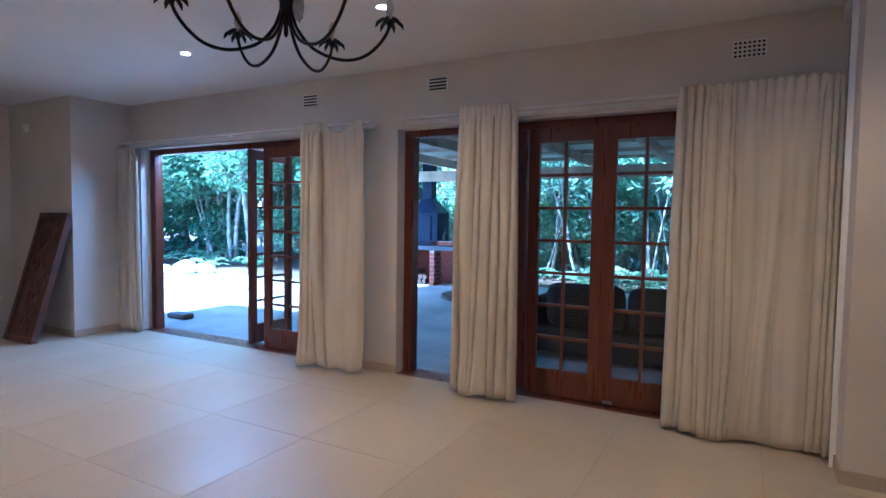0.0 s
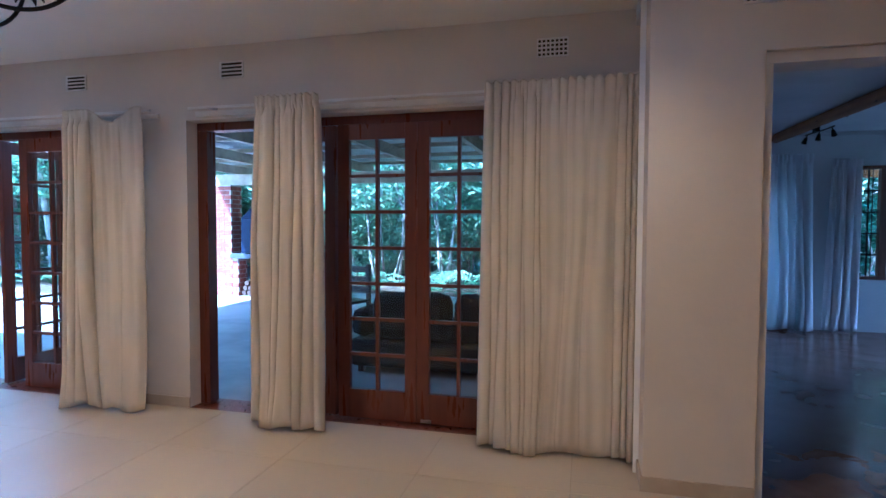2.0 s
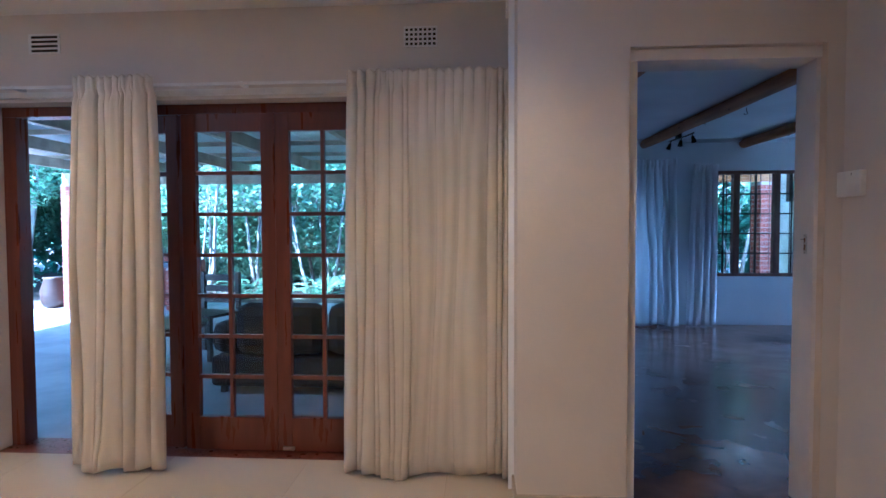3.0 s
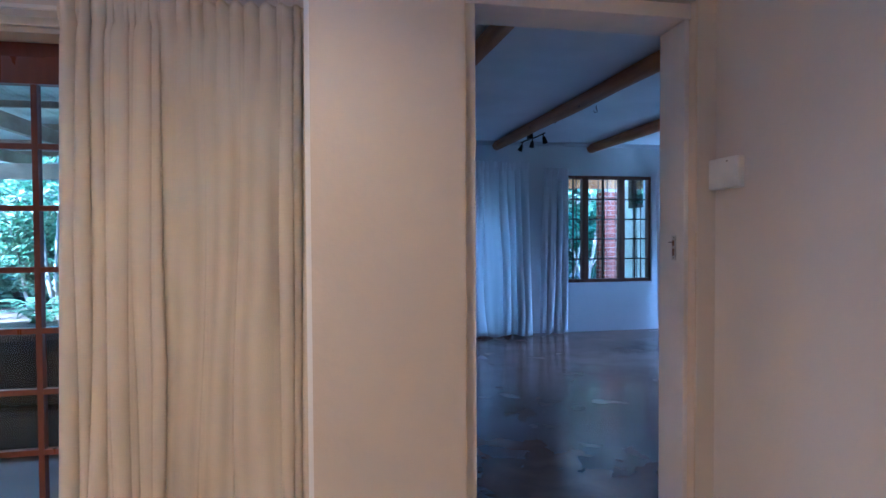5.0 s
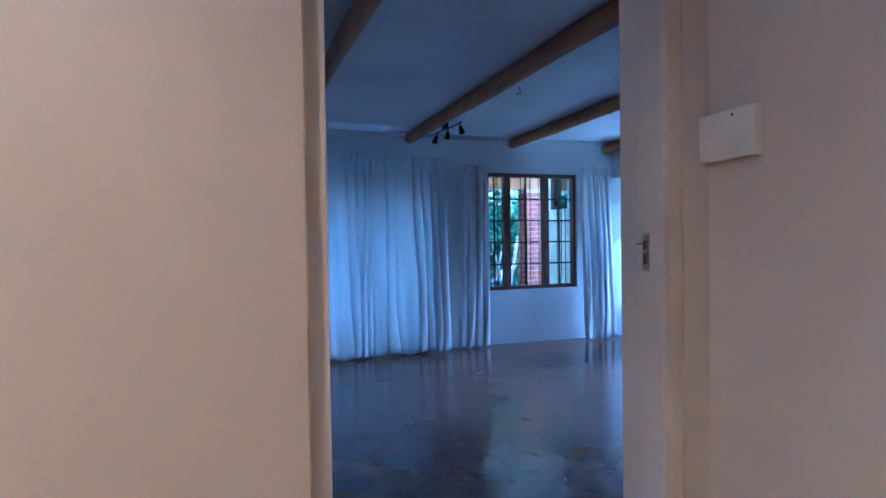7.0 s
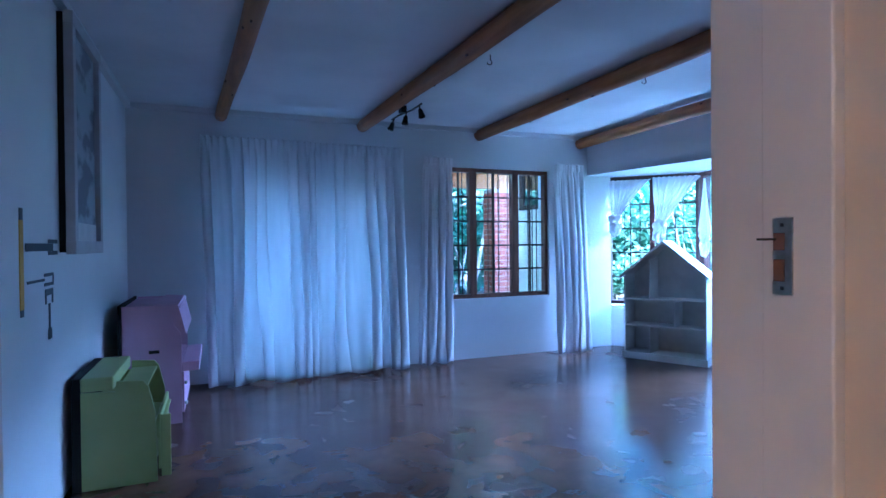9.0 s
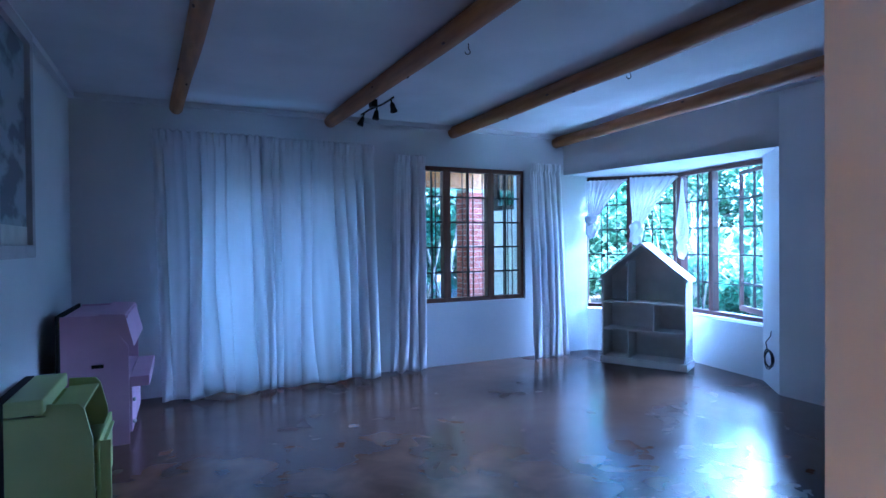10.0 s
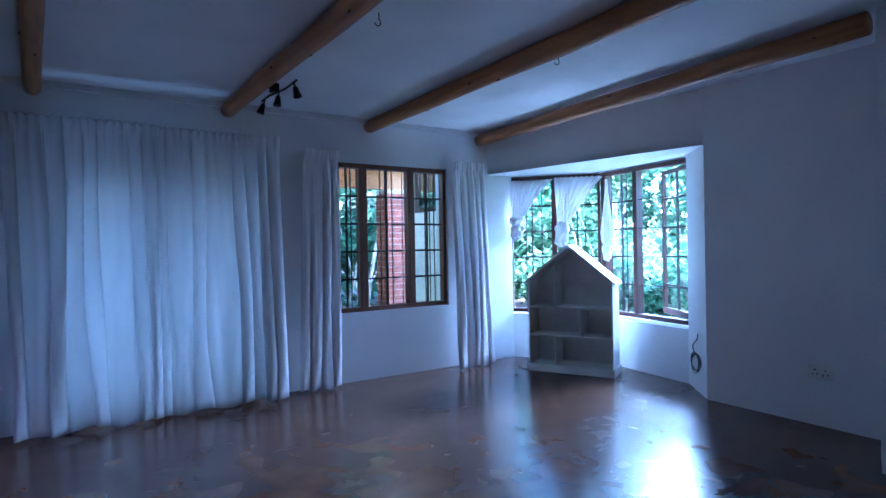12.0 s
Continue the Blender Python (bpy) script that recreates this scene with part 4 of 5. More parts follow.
def big_leaf_plant(label, at, seed, count, height):
    rnd = random.Random(seed)
    g = thing("shrub", label, "plant", pose(*at))
    bm = bmesh.new()
    lf = bmesh.new()
    for k in range(7):
        a = rnd.uniform(0, 6.28)
        top = Vector((math.cos(a) * rnd.uniform(0.2, 0.8), math.sin(a) * rnd.uniform(0.2, 0.8), height * rnd.uniform(0.7, 1.1)))
        pts = [Vector((0.06 * math.cos(a), 0.06 * math.sin(a), -0.05)), top * 0.5 + Vector((0.05, 0, 0.1)), top]
        tube(bm, pts, [0.014, 0.010, 0.004], 6)
        for j in range(count // 7):
            p = pts[1].lerp(pts[2], rnd.uniform(-0.8, 1.0)) + Vector((rnd.gauss(0, 0.13), rnd.gauss(0, 0.13), rnd.gauss(0, 0.1)))
            e = Euler((rnd.uniform(-0.8, 0.8), rnd.uniform(-0.8, 0.8), rnd.uniform(0, 6.28))).to_matrix()
            s = rnd.uniform(0.10, 0.2)
            rim = [(-0.1, 0, 0), (0.15, -0.26, 0.03), (0.55, -0.27, 0.0), (1.0, 0, -0.12), (0.55, 0.27, 0.0), (0.15, 0.26, 0.03)]
            v = [lf.verts.new(p + e @ (Vector(q) * s)) for q in rim]
            lf.faces.new((v[0], v[1], v[2], v[3]))
            lf.faces.new((v[0], v[3], v[4], v[5]))
    part("stem", bm, M_BARK, g, smooth=True)
    part("leaves", lf, M_LEAF_D, g, kind="stuff")
    return g


for i, (x, y) in enumerate(((8.2, 10.9), (8.6, 9.9), (8.3, 9.0), (8.9, 12.0))):
    big_leaf_plant("thin-stemmed shrub with large pale leaves outside the bay window", (x, y, -0.12), 200 + i, 110, 2.0)

# outside the far window: brick pillar, white wall with a window, timber eave
brick_block("red brick pillar outside the barred window", 6.10, 6.42, 13.35, 13.7, -0.1, 2.16)
boxes("white_outer_wall", [(6.22, 6.42, 11.21, 12.98, -0.1, 2.515)], M_EXT, kind="structure")
boxes("porch_eave", [(1.6, 6.6, 13.36, 13.48, 2.165, 2.5)], M_BEAM, kind="structure")
# unseen sheet added above the eave to shade the pillar and white wall
boxes("unseen_porch_shade", [(1.3, 7.3, 11.51, 14.3, 2.52, 2.6)], M_PORCH_SHADE, kind="structure")
ww = thing("side_window", "dark-framed window in the white outer wall", "window", pose(6.17, 11.63, 1.77))
boxes("window_frame", [(0, 0.05, 0, 1.0, 0, 0.06), (0, 0.05, 0, 1.0, 0.56, 0.62), (0, 0.05, 0, 0.06, 0.06, 0.56), (0, 0.05, 0.88, 1.0, 0.06, 0.56)], M_DARKWOOD, ww)
boxes("pane", [(0.02, 0.03, 0.06, 0.88, 0.06, 0.56)], material("sky_reflecting_pane", (0.5, 0.6, 0.62), 0.05, metal=0.9), ww)

# ---- fittings of the dining room ----
def vent(label, m, cols, rows, slots=False):
    """A moulded air brick: local x-z plane, face towards -y."""
    g = thing("air_vent", label, "vent", m, "air bricks")
    w, h = 0.19, 0.115
    # shade inside the grille holes is painted as a near-black plate
    boxes("shade_backing", [(0, w, -0.001, 0.004, 0, h)], M_DARK_SHADE, g)
    bm = bmesh.new()
    if slots:
        box(bm, 0, 0.012, -0.008, -0.001, 0, h)
        box(bm, w - 0.012, w, -0.008, -0.001, 0, h)
        for k in range(rows + 1):
            z = (h - 0.010) * k / rows
            box(bm, 0.012, w - 0.012, -0.0078, -0.001, z, z + 0.010)
    else:
        for k in range(cols + 1):
            x = (w - 0.010) * k / cols
            box(bm, x, x + 0.010, -0.008, -0.001, 0, h)
        for k in range(rows + 1):
            z = (h - 0.010) * k / rows
            box(bm, 0, w, -0.0083, -0.0012, z, z + 0.010)
    part("grille", bm, M_WHITEPLASTIC, g)
    return g


vent("white slotted air vent high on the wall above the curtain", pose(-2.90, YA, 2.365), 1, 4, True)
vent("white slotted air vent between the two garden doors", pose(-1.545, YA, 2.38), 1, 4, True)
vent("white perforated air vent above the wide curtain", pose(0.67, YA, 2.368), 7, 4)
vent("white perforated air vent above the doorway", pose(1.685, YD0, 2.40), 7, 4)

for x0, x1 in ((-5.70, -2.06), (-1.74, 1.24)):
    r = thing("curtain_rail", "white painted curtain rail above the garden doors", "rail", pose(x0, YA, 2.12), "curtain rails")
    boxes("batten", [(0, x1 - x0, -0.022, 0, 0, 0.035)], M_WHITEPLASTIC, r, bevel=0.002)
    boxes("track", [(0, x1 - x0, -0.10, -0.085, 0.035, 0.05)], M_WHITEPLASTIC, r)
    for x in (0.15, (x1 - x0) / 2, x1 - x0 - 0.2):
        boxes("bracket", [(x, x + 0.02, -0.10, -0.0001, 0.0351, 0.0549)], M_WHITEPLASTIC, r)

structure("skirting", [(-5.6, O1[0], YA - 0.012, YA, 0, 0.075), (O1[1], O2[0], YA - 0.012, YA, 0, 0.075), (XC - 0.012, XC, YD0 - 0.012, YA - 0.012, 0, 0.075),
          (XC, DX0, YD0 - 0.012, YD0, 0, 0.075), (XE - 0.012, XE, -1.2, YD0, 0, 0.075), (-5.6, -5.588, 5.588, YA - 0.012, 0, 0.075), (-6.9, -5.6, 5.588, 5.6, 0, 0.075)], M_SKIRT)

bx = thing("alarm_box", "flat white plastic wall box with a small sensor dot", "wall box", pose(XE, 5.565, 1.483))
boxes("case", [(-0.028, 0, 0, 0.172, 0, 0.112)], M_WHITEPLASTIC, bx, bevel=0.006)
boxes("dot", [(-0.0295, -0.0275, 0.055, 0.060, 0.094, 0.099)], M_DARK_SHADE, bx)
sw = thing("socket_plate", "small white socket plate low on the wall", "socket", pose(XC, 5.93, 0.40))
boxes("plate", [(-0.010, 0, 0, 0.075, 0, 0.12)], M_WHITEPLASTIC, sw, bevel=0.003)
sp = thing("strike_plate", "worn metal strike plate set in the door frame", "strike plate", pose(DX1 - 0.0243, 5.815, 1.222))
sp.scale = (1, 0.75, 0.73)
boxes("plate", [(-0.0025, 0.0005, 0, 0.034, 0.0, 0.022), (-0.0025, 0.0005, 0, 0.034, 0.060, 0.075), (-0.0025, 0.0005, 0, 0.034, 0.105, 0.13), (-0.0025, 0.0005, 0, 0.012, 0.022, 0.06), (-0.0025, 0.0005, 0, 0.012, 0.075, 0.105)], M_CHROME, sp)
boxes("keep_hole", [(-0.001, 0.0004, 0.012, 0.034, 0.022, 0.06), (-0.001, 0.0004, 0.012, 0.034, 0.075, 0.105)], material("bare_wood_recess", (0.16, 0.07, 0.04), 0.8), sp)
boxes("latch_tongue", [(-0.004, -0.0025, 0.028, 0.062, 0.092, 0.096)], M_DARK_SHADE, sp)
for x, y, z in ((-0.003, 0.017, 0.011), (-0.003, 0.017, 0.118)):
    boxes("screw", [(x, x + 0.001, y - 0.003, y + 0.003, z - 0.003, z + 0.003)], M_DARK_SHADE, sp)
se = boxes("motion_sensor", [(-6.50, -6.44, 5.56, 5.6, 2.27, 2.36)], M_WHITEPLASTIC, bevel=0.01)
tagged(se, "small white motion sensor high on the wall", "sensor")

# carved panel leaning on the pier
M_PANEL = material("carved_dark_wood", (0.060, 0.030, 0.020), 0.5, scale=9, second=(0.12, 0.045, 0.03), bump=0.5, bump_scale=18)
M_RELIEF = material("faded_red_carving", (0.15, 0.05, 0.035), 0.6, scale=14, second=(0.05, 0.035, 0.04), bump=0.6, bump_scale=25)
pn = thing("carved_panel", "tall dark carved wooden panel leaning against the pier", "panel", pose(-6.17, 5.17, 0.0) @ pose(0, 0, 0, -16, 0, 0))
boxes("frame", [(0, 0.56, 0, 0.07, 0, 0.06), (0, 0.56, 0, 0.07, 1.36, 1.41), (0, 0.06, 0.001, 0.069, 0.06, 1.36), (0.50, 0.56, 0.001, 0.069, 0.06, 1.36)], M_PANEL, pn, bevel=0.004)
boxes("board", [(0.06, 0.50, 0.02, 0.05, 0.06, 1.36)], M_PANEL, pn)
bm = bmesh.new()
rnd = random.Random(3)
for k in range(46):
    x, z, r = rnd.uniform(0.12, 0.44), rnd.uniform(0.12, 1.3), rnd.uniform(0.02, 0.055)
    bm = bmesh.new()
    bmesh.ops.create_icosphere(bm, subdivisions=2, radius=r, matrix=Matrix.Translation((x, 0.02, z)) @ Matrix.Diagonal((1, 0.3, rnd.uniform(0.8, 2.0), 1)))
    part("carving", bm, M_RELIEF, pn, smooth=True)

# ---- chandelier ----
ch = thing("chandelier", "black wrought-iron chandelier with six curved arms and leaf cups", "chandelier", pose(-0.862, 3.938, 0))
bm = bmesh.new()
lathe(bm, [(0.004, 2.065), (0.009, 2.075), (0.009, 2.11), (0.02, 2.12), (0.026, 2.14), (0.026, 2.20), (0.03, 2.21), (0.018, 2.24), (0.016, 2.36), (0.024, 2.38), (0.012, 2.41), (0.006, 2.44)], sides=16)
part("hub", bm, M_IRON, ch, smooth=True)
for k in range(6):
    a = radians(134.4 + 30 + 60 * k)
    c, s = math.cos(a), math.sin(a)
    prof = [(0.02, 2.17), (0.045, 2.10), (0.10, 2.035), (0.17, 2.003), (0.24, 1.995), (0.31, 2.015), (0.37, 2.065), (0.41, 2.125), (0.42, 2.165)]
    bm = bmesh.new()
    pts = []
    for i in range(len(prof) - 1):
        for q in range(4):
            f = q / 4
            p0, p1, p2, p3 = prof[max(i - 1, 0)], prof[i], prof[i + 1], prof[min(i + 2, len(prof) - 1)]
            pts.append(tuple(0.5 * (2 * p1[d] + (p2[d] - p0[d]) * f + (2 * p0[d] - 5 * p1[d] + 4 * p2[d] - p3[d]) * f * f + (3 * p1[d] - p0[d] - 3 * p2[d] + p3[d]) * f ** 3) for d in (0, 1)))
    pts.append(prof[-1])
    tube(bm, [(r * c, r * s, z) for r, z in pts], 0.0068, 8)
    part("arm", bm, M_IRON, ch, smooth=True)
    bm = bmesh.new()
    cx, cy, cz = 0.42 * c, 0.42 * s, 2.165
    for j in range(6):
        b = a + j * math.pi / 3
        up = [Vector((cx, cy, cz)), Vector((cx + 0.028 * math.cos(b), cy + 0.028 * math.sin(b), cz + 0.014)), Vector((cx + 0.052 * math.cos(b), cy + 0.052 * math.sin(b), cz - 0.004)), Vector((cx + 0.06 * math.cos(b), cy + 0.06 * math.sin(b), cz - 0.022))]
        tube(bm, up, [0.005, 0.009, 0.008, 0.002], 6)
    lathe(bm, [(0.008, -0.02), (0.014, -0.005), (0.02, 0.008), (0.014, 0.012)], (cx, cy, cz))
    part("leaf_cup", bm, M_IRON, ch, smooth=True)
    bm = bmesh.new()
    lathe(bm, [(0.011, 0.012), (0.011, 0.035), (0.016, 0.05), (0.017, 0.065), (0.011, 0.085), (0.003, 0.10)], (cx, cy, cz))
    part("bulb", bm, material("unlit_bulb_glass", (0.55, 0.5, 0.45), 0.15, spec=0.8) if k == 0 else bpy.data.materials["unlit_bulb_glass"], ch, smooth=True)
bm = bmesh.new()
for j in range(7):
    z = 2.44 + 0.024 * j
    pts = [(0.008 * math.cos(t) * (j % 2 == 0), 0.008 * math.cos(t) * (j % 2), z + 0.016 * math.sin(t)) for t in (2 * math.pi * q / 10 for q in range(11))]
    tube(bm, pts, 0.002, 5)
lathe(bm, [(0.012, H1 - 0.03), (0.05, H1 - 0.012), (0.055, H1 - 0.0005)], sides=20)
part("chain", bm, M_IRON, ch)
bm = bmesh.new()
rnd = random.Random(8)
bmesh.ops.create_icosphere(bm, subdivisions=3, radius=0.03, matrix=Matrix.Translation((0.035, 0.035, 2.19)) @ Matrix.Diagonal((0.8, 0.6, 1.9, 1)))
for v in bm.verts:
    v.co += Vector((rnd.uniform(-1, 1), rnd.uniform(-1, 1), rnd.uniform(-1, 1))) * 0.005
part("hanging_tag", bm, material("clouded_plastic_bag", (0.5, 0.47, 0.44), 0.25, spec=0.6), ch)


# ---- far room: picture, wall stickers ----
M_PFRAME = material("grey_white_picture_frame", (0.52, 0.50, 0.52), 0.4)
M_PART = material("grey_landscape_print", (0.40, 0.42, 0.46), 0.5, scale=2.2, second=(0.16, 0.17, 0.20), stretch=(1, 1, 2.2), mix_lo=0.48, mix_hi=0.56)
pc = thing("framed_picture", "large white-framed grey landscape print on the wall", "picture", pose(XW, 8.70, 1.25))
pc.scale = (1, 0.86, 1)
# black backing draws the shadow strip between the picture frame and the wall
boxes("shade_backing", [(0.0005, 0.028, 0.01, 0.83, 0.01, 1.24)], M_DARK_SHADE, pc)
boxes("frame", [(0.03, 0.075, 0, 0.84, 0, 0.07), (0.03, 0.075, 0, 0.84, 1.18, 1.25), (0.031, 0.074, 0, 0.07, 0.07, 1.18), (0.031, 0.074, 0.77, 0.84, 0.07, 1.18)], M_PFRAME, pc, bevel=0.003)
boxes("print", [(0.0285, 0.045, 0.07, 0.77, 0.07, 1.18)], M_PART, pc)
boxes("mount", [(0.0452, 0.048, 0.07, 0.77, 0.07, 0.17)], M_WHITEPLASTIC, pc)
M_INK = material("grey_sticker", (0.06, 0.07, 0.09), 0.6)
cr = thing("wall_sticker", "tall yellow crayon-shaped wall sticker", "sticker", pose(XW, 8.10, 1.00), "wall stickers")
boxes("body", [(0.0, 0.004, -0.015, 0.03, 0.03, 0.40)], material("yellow_sticker", (0.62, 0.36, 0.04), 0.6), cr)
for q in ((0.0, 0.004, -0.010, 0.025, 0.0, 0.03), (0.0, 0.004, -0.012, 0.027, 0.40, 0.45)):
    boxes("tip", [q], M_INK, cr)
cr2 = thing("wall_sticker", "dark spade-shaped wall sticker beside the crayon", "sticker", pose(XW, 8.16, 1.27), "wall stickers")
boxes("shape", [(0.0, 0.003, 0.0, 0.42, 0.0, 0.035), (0.0, 0.003, 0.34, 0.5, -0.02, -0.0005), (0.0, 0.003, 0.34, 0.5, 0.0355, 0.055)], M_INK, cr2)
cr3 = thing("wall_sticker", "dark trowel-shaped wall sticker", "sticker", pose(XW, 8.18, 1.13), "wall stickers")
boxes("shape", [(0.0, 0.003, 0.0, 0.25, 0.0, 0.012), (0.0, 0.003, 0.251, 0.40, -0.025, -0.01), (0.0, 0.003, 0.251, 0.40, 0.02, 0.035), (0.0, 0.003, 0.39, 0.405, -0.0099, 0.0199)], M_INK, cr3)
cr4 = thing("wall_sticker", "dark garden-fork wall sticker hanging down the wall", "sticker", pose(XW, 8.42, 0.82), "wall stickers")
boxes("shape", [(0.0, 0.003, 0.02, 0.15, 0.24, 0.27), (0.0, 0.003, 0.02, 0.04, 0.2, 0.2399), (0.0, 0.003, 0.13, 0.15, 0.2, 0.2399), (0.0, 0.003, 0.075, 0.10, 0.08, 0.2), (0.0, 0.003, 0.06, 0.12, 0.03, 0.0799)], M_INK, cr4)

# lilac play kitchen, seen from its side
lk = thing("toy_kitchen", "lilac-painted wooden toy kitchen against the wall", "toy kitchen", pose(1.33, 9.80, 0))
lk.scale = (0.84, 1, 0.925)
side = [(0.03, 0), (0.48, 0), (0.48, 0.70), (0.30, 0.93), (0.03, 0.93)]
for y in (0.0, 0.85):
    bm = bmesh.new()
    a = [bm.verts.new((x, y, z)) for x, z in side]
    b = [bm.verts.new((x, y + 0.018, z)) for x, z in side]
    bm.faces.new(a)
    bm.faces.new(b[::-1])
    for i in range(5):
        bm.faces.new((a[i], b[i], b[(i + 1) % 5], a[(i + 1) % 5]))
    part("side_panel", bm, M_LILAC, lk)
# near-black backboard: the shade behind the kitchen is put into its colour
boxes("backboard", [(0.0, 0.018, 0, 0.868, 0.0, 0.94)], M_DARK_SHADE, lk)
for z in (0.06, 0.45, 0.90):
    boxes("shelf", [(0.031, 0.475, 0.0185, 0.8495, z, z + 0.018)], M_LILAC, lk)
boxes("worktop", [(0.481, 0.62, 0.05, 0.80, 0.395, 0.47)], M_LILAC, lk, bevel=0.004)
bm = bmesh.new()
for p in (((0.28, -0.012, 0.94), (0.46, -0.012, 0.93), (0.52, -0.012, 0.70), (0.50, -0.012, 0.69)),):
    a = [bm.verts.new(q) for q in p]
    b = [bm.verts.new((q[0], 0.87, q[2])) for q in p]
    bm.faces.new(a)
    bm.faces.new(b[::-1])
    for i in range(4):
        bm.faces.new((a[i], b[i], b[(i + 1) % 4], a[(i + 1) % 4]))
part("sloping_roof", bm, M_LILAC, lk)
boxes("door", [(0.4805, 0.497, 0.05, 0.42, 0.07, 0.39), (0.4805, 0.497, 0.44, 0.80, 0.07, 0.39)], M_LILAC, lk, bevel=0.003)
for y, z in ((0.07, 0.30), (0.07, 0.14)):
    bm = bmesh.new()
    bmesh.ops.create_icosphere(bm, subdivisions=2, radius=0.016, matrix=Matrix.Translation((0.51, y, z)))
    part("knob", bm, M_WHITEPLASTIC, lk, smooth=True)
# shaded hollow of the slot drawn as a dark block on the panel
boxes("hand_slot", [(0.23, 0.31, -0.0035, 0.0, 0.56, 0.585)], M_DARK_SHADE, lk)

# green play cooker, nearer
gk = thing("toy_cooker", "green-painted wooden toy cooker against the wall", "toy cooker", pose(1.27, 8.75, 0))
gk.scale = (0.83, 1, 0.85)
# black slab along the wall paints the shade at the cooker's back
boxes("backboard", [(0.0, 0.05, 0, 0.60, 0, 0.70)], M_DARK_SHADE, gk)
side = [(0.051, 0), (0.48, 0), (0.47, 0.45), (0.43, 0.62), (0.40, 0.655), (0.25, 0.665), (0.245, 0.60), (0.051, 0.61)]
for y in (0.0, 0.58):
    bm = bmesh.new()
    a = [bm.verts.new((x, y, z)) for x, z in side]
    b = [bm.verts.new((x, y + 0.02, z)) for x, z in side]
    bm.faces.new(a)
    bm.faces.new(b[::-1])
    for i in range(len(side)):
        j = (i + 1) % len(side)
        bm.faces.new((a[i], b[i], b[j], a[j]))
    part("side_panel", bm, M_GREEN, gk)
boxes("top_box", [(0.051, 0.235, -0.01, 0.61, 0.615, 0.70)], M_GREEN, gk, bevel=0.01)
boxes("hob", [(0.25, 0.42, 0.0205, 0.5795, 0.60, 0.615)], M_GREEN, gk)
for z in (0.05, 0.32):
    boxes("shelf", [(0.052, 0.45, 0.0205, 0.5795, z, z + 0.018)], M_GREEN, gk)
boxes("oven_door", [(0.481, 0.50, 0.04, 0.56, 0.06, 0.42)], M_GREEN, gk, bevel=0.004)
boxes("handle", [(0.501, 0.52, 0.1, 0.5, 0.36, 0.375)], M_GREEN, gk)
boxes("open_flap", [(0.501, 0.56, 0.02, 0.035, 0.02, 0.42)], M_GREEN, gk, bevel=0.004)

# ---- doll house bookcase ----
dh_angle = math.degrees(math.atan2(9.595 - 10.35, 6.60 - 6.19))
dh = thing("doll_house", "white-painted open doll house bookcase with a gable roof", "doll house", pose(6.19, 10.34, 0, 0, 0, dh_angle))
Wd, Dd, Ez, Pz = 0.86, 0.29, 0.93, 1.285
t_ = 0.018
boxes("plinth", [(-0.015, Wd + 0.015, -0.02, Dd + 0.01, 0, 0.075)], M_DOLL, dh, bevel=0.004)
boxes("side_panel", [(0, t_, 0, Dd, 0.0755, Ez)], M_DOLL, dh, bevel=0.001)
boxes("side_panel", [(Wd - t_, Wd, 0, Dd, 0.0755, Ez)], M_DOLL, dh, bevel=0.001)
bm = bmesh.new()
pts = [(t_, 0.0756), (Wd - t_, 0.0756), (Wd - t_, Ez), (Wd / 2, Pz - 0.02), (t_, Ez)]
a = [bm.verts.new((x, Dd - 0.012, z)) for x, z in pts]
b = [bm.verts.new((x, Dd - 0.001, z)) for x, z in pts]
bm.faces.new(a)
bm.faces.new(b[::-1])
for i in range(5):
    bm.faces.new((a[i], b[i], b[(i + 1) % 5], a[(i + 1) % 5]))
part("backboard", bm, M_DOLL, dh)
for s in (0, 1):
    bm = bmesh.new()
    x0, x1 = (-0.03, Wd / 2) if s == 0 else (Wd + 0.03, Wd / 2)
    z0 = Ez - 0.025
    q = [(x0, z0), (x1, Pz), (x1, Pz - 0.03), (x0, z0 - 0.026)]
    a = [bm.verts.new((x, -0.03, z + 0.012)) for x, z in q]
    b = [bm.verts.new((x, Dd + 0.01, z + 0.012)) for x, z in q]
    bm.faces.new(a)
    bm.faces.new(b[::-1])
    for i in range(4):
        bm.faces.new((a[i], b[i], b[(i + 1) % 4], a[(i + 1) % 4]))
    part("roof_board", bm, M_DOLL, dh)
for z in (0.36, 0.65):
    boxes("shelf", [(t_ + 0.0005, Wd - t_ - 0.0005, 0.004, Dd - 0.0125, z, z + t_)], M_DOLL, dh)
boxes("divider", [(0.27, 0.285, 0.006, Dd - 0.013, 0.0757, 0.3598)], M_DOLL, dh)
boxes("divider", [(0.53, 0.545, 0.006, Dd - 0.013, 0.3785, 0.6498)], M_DOLL, dh)
boxes("divider", [(0.27, 0.285, 0.006, Dd - 0.013, 0.6685, 1.10)], M_DOLL, dh)

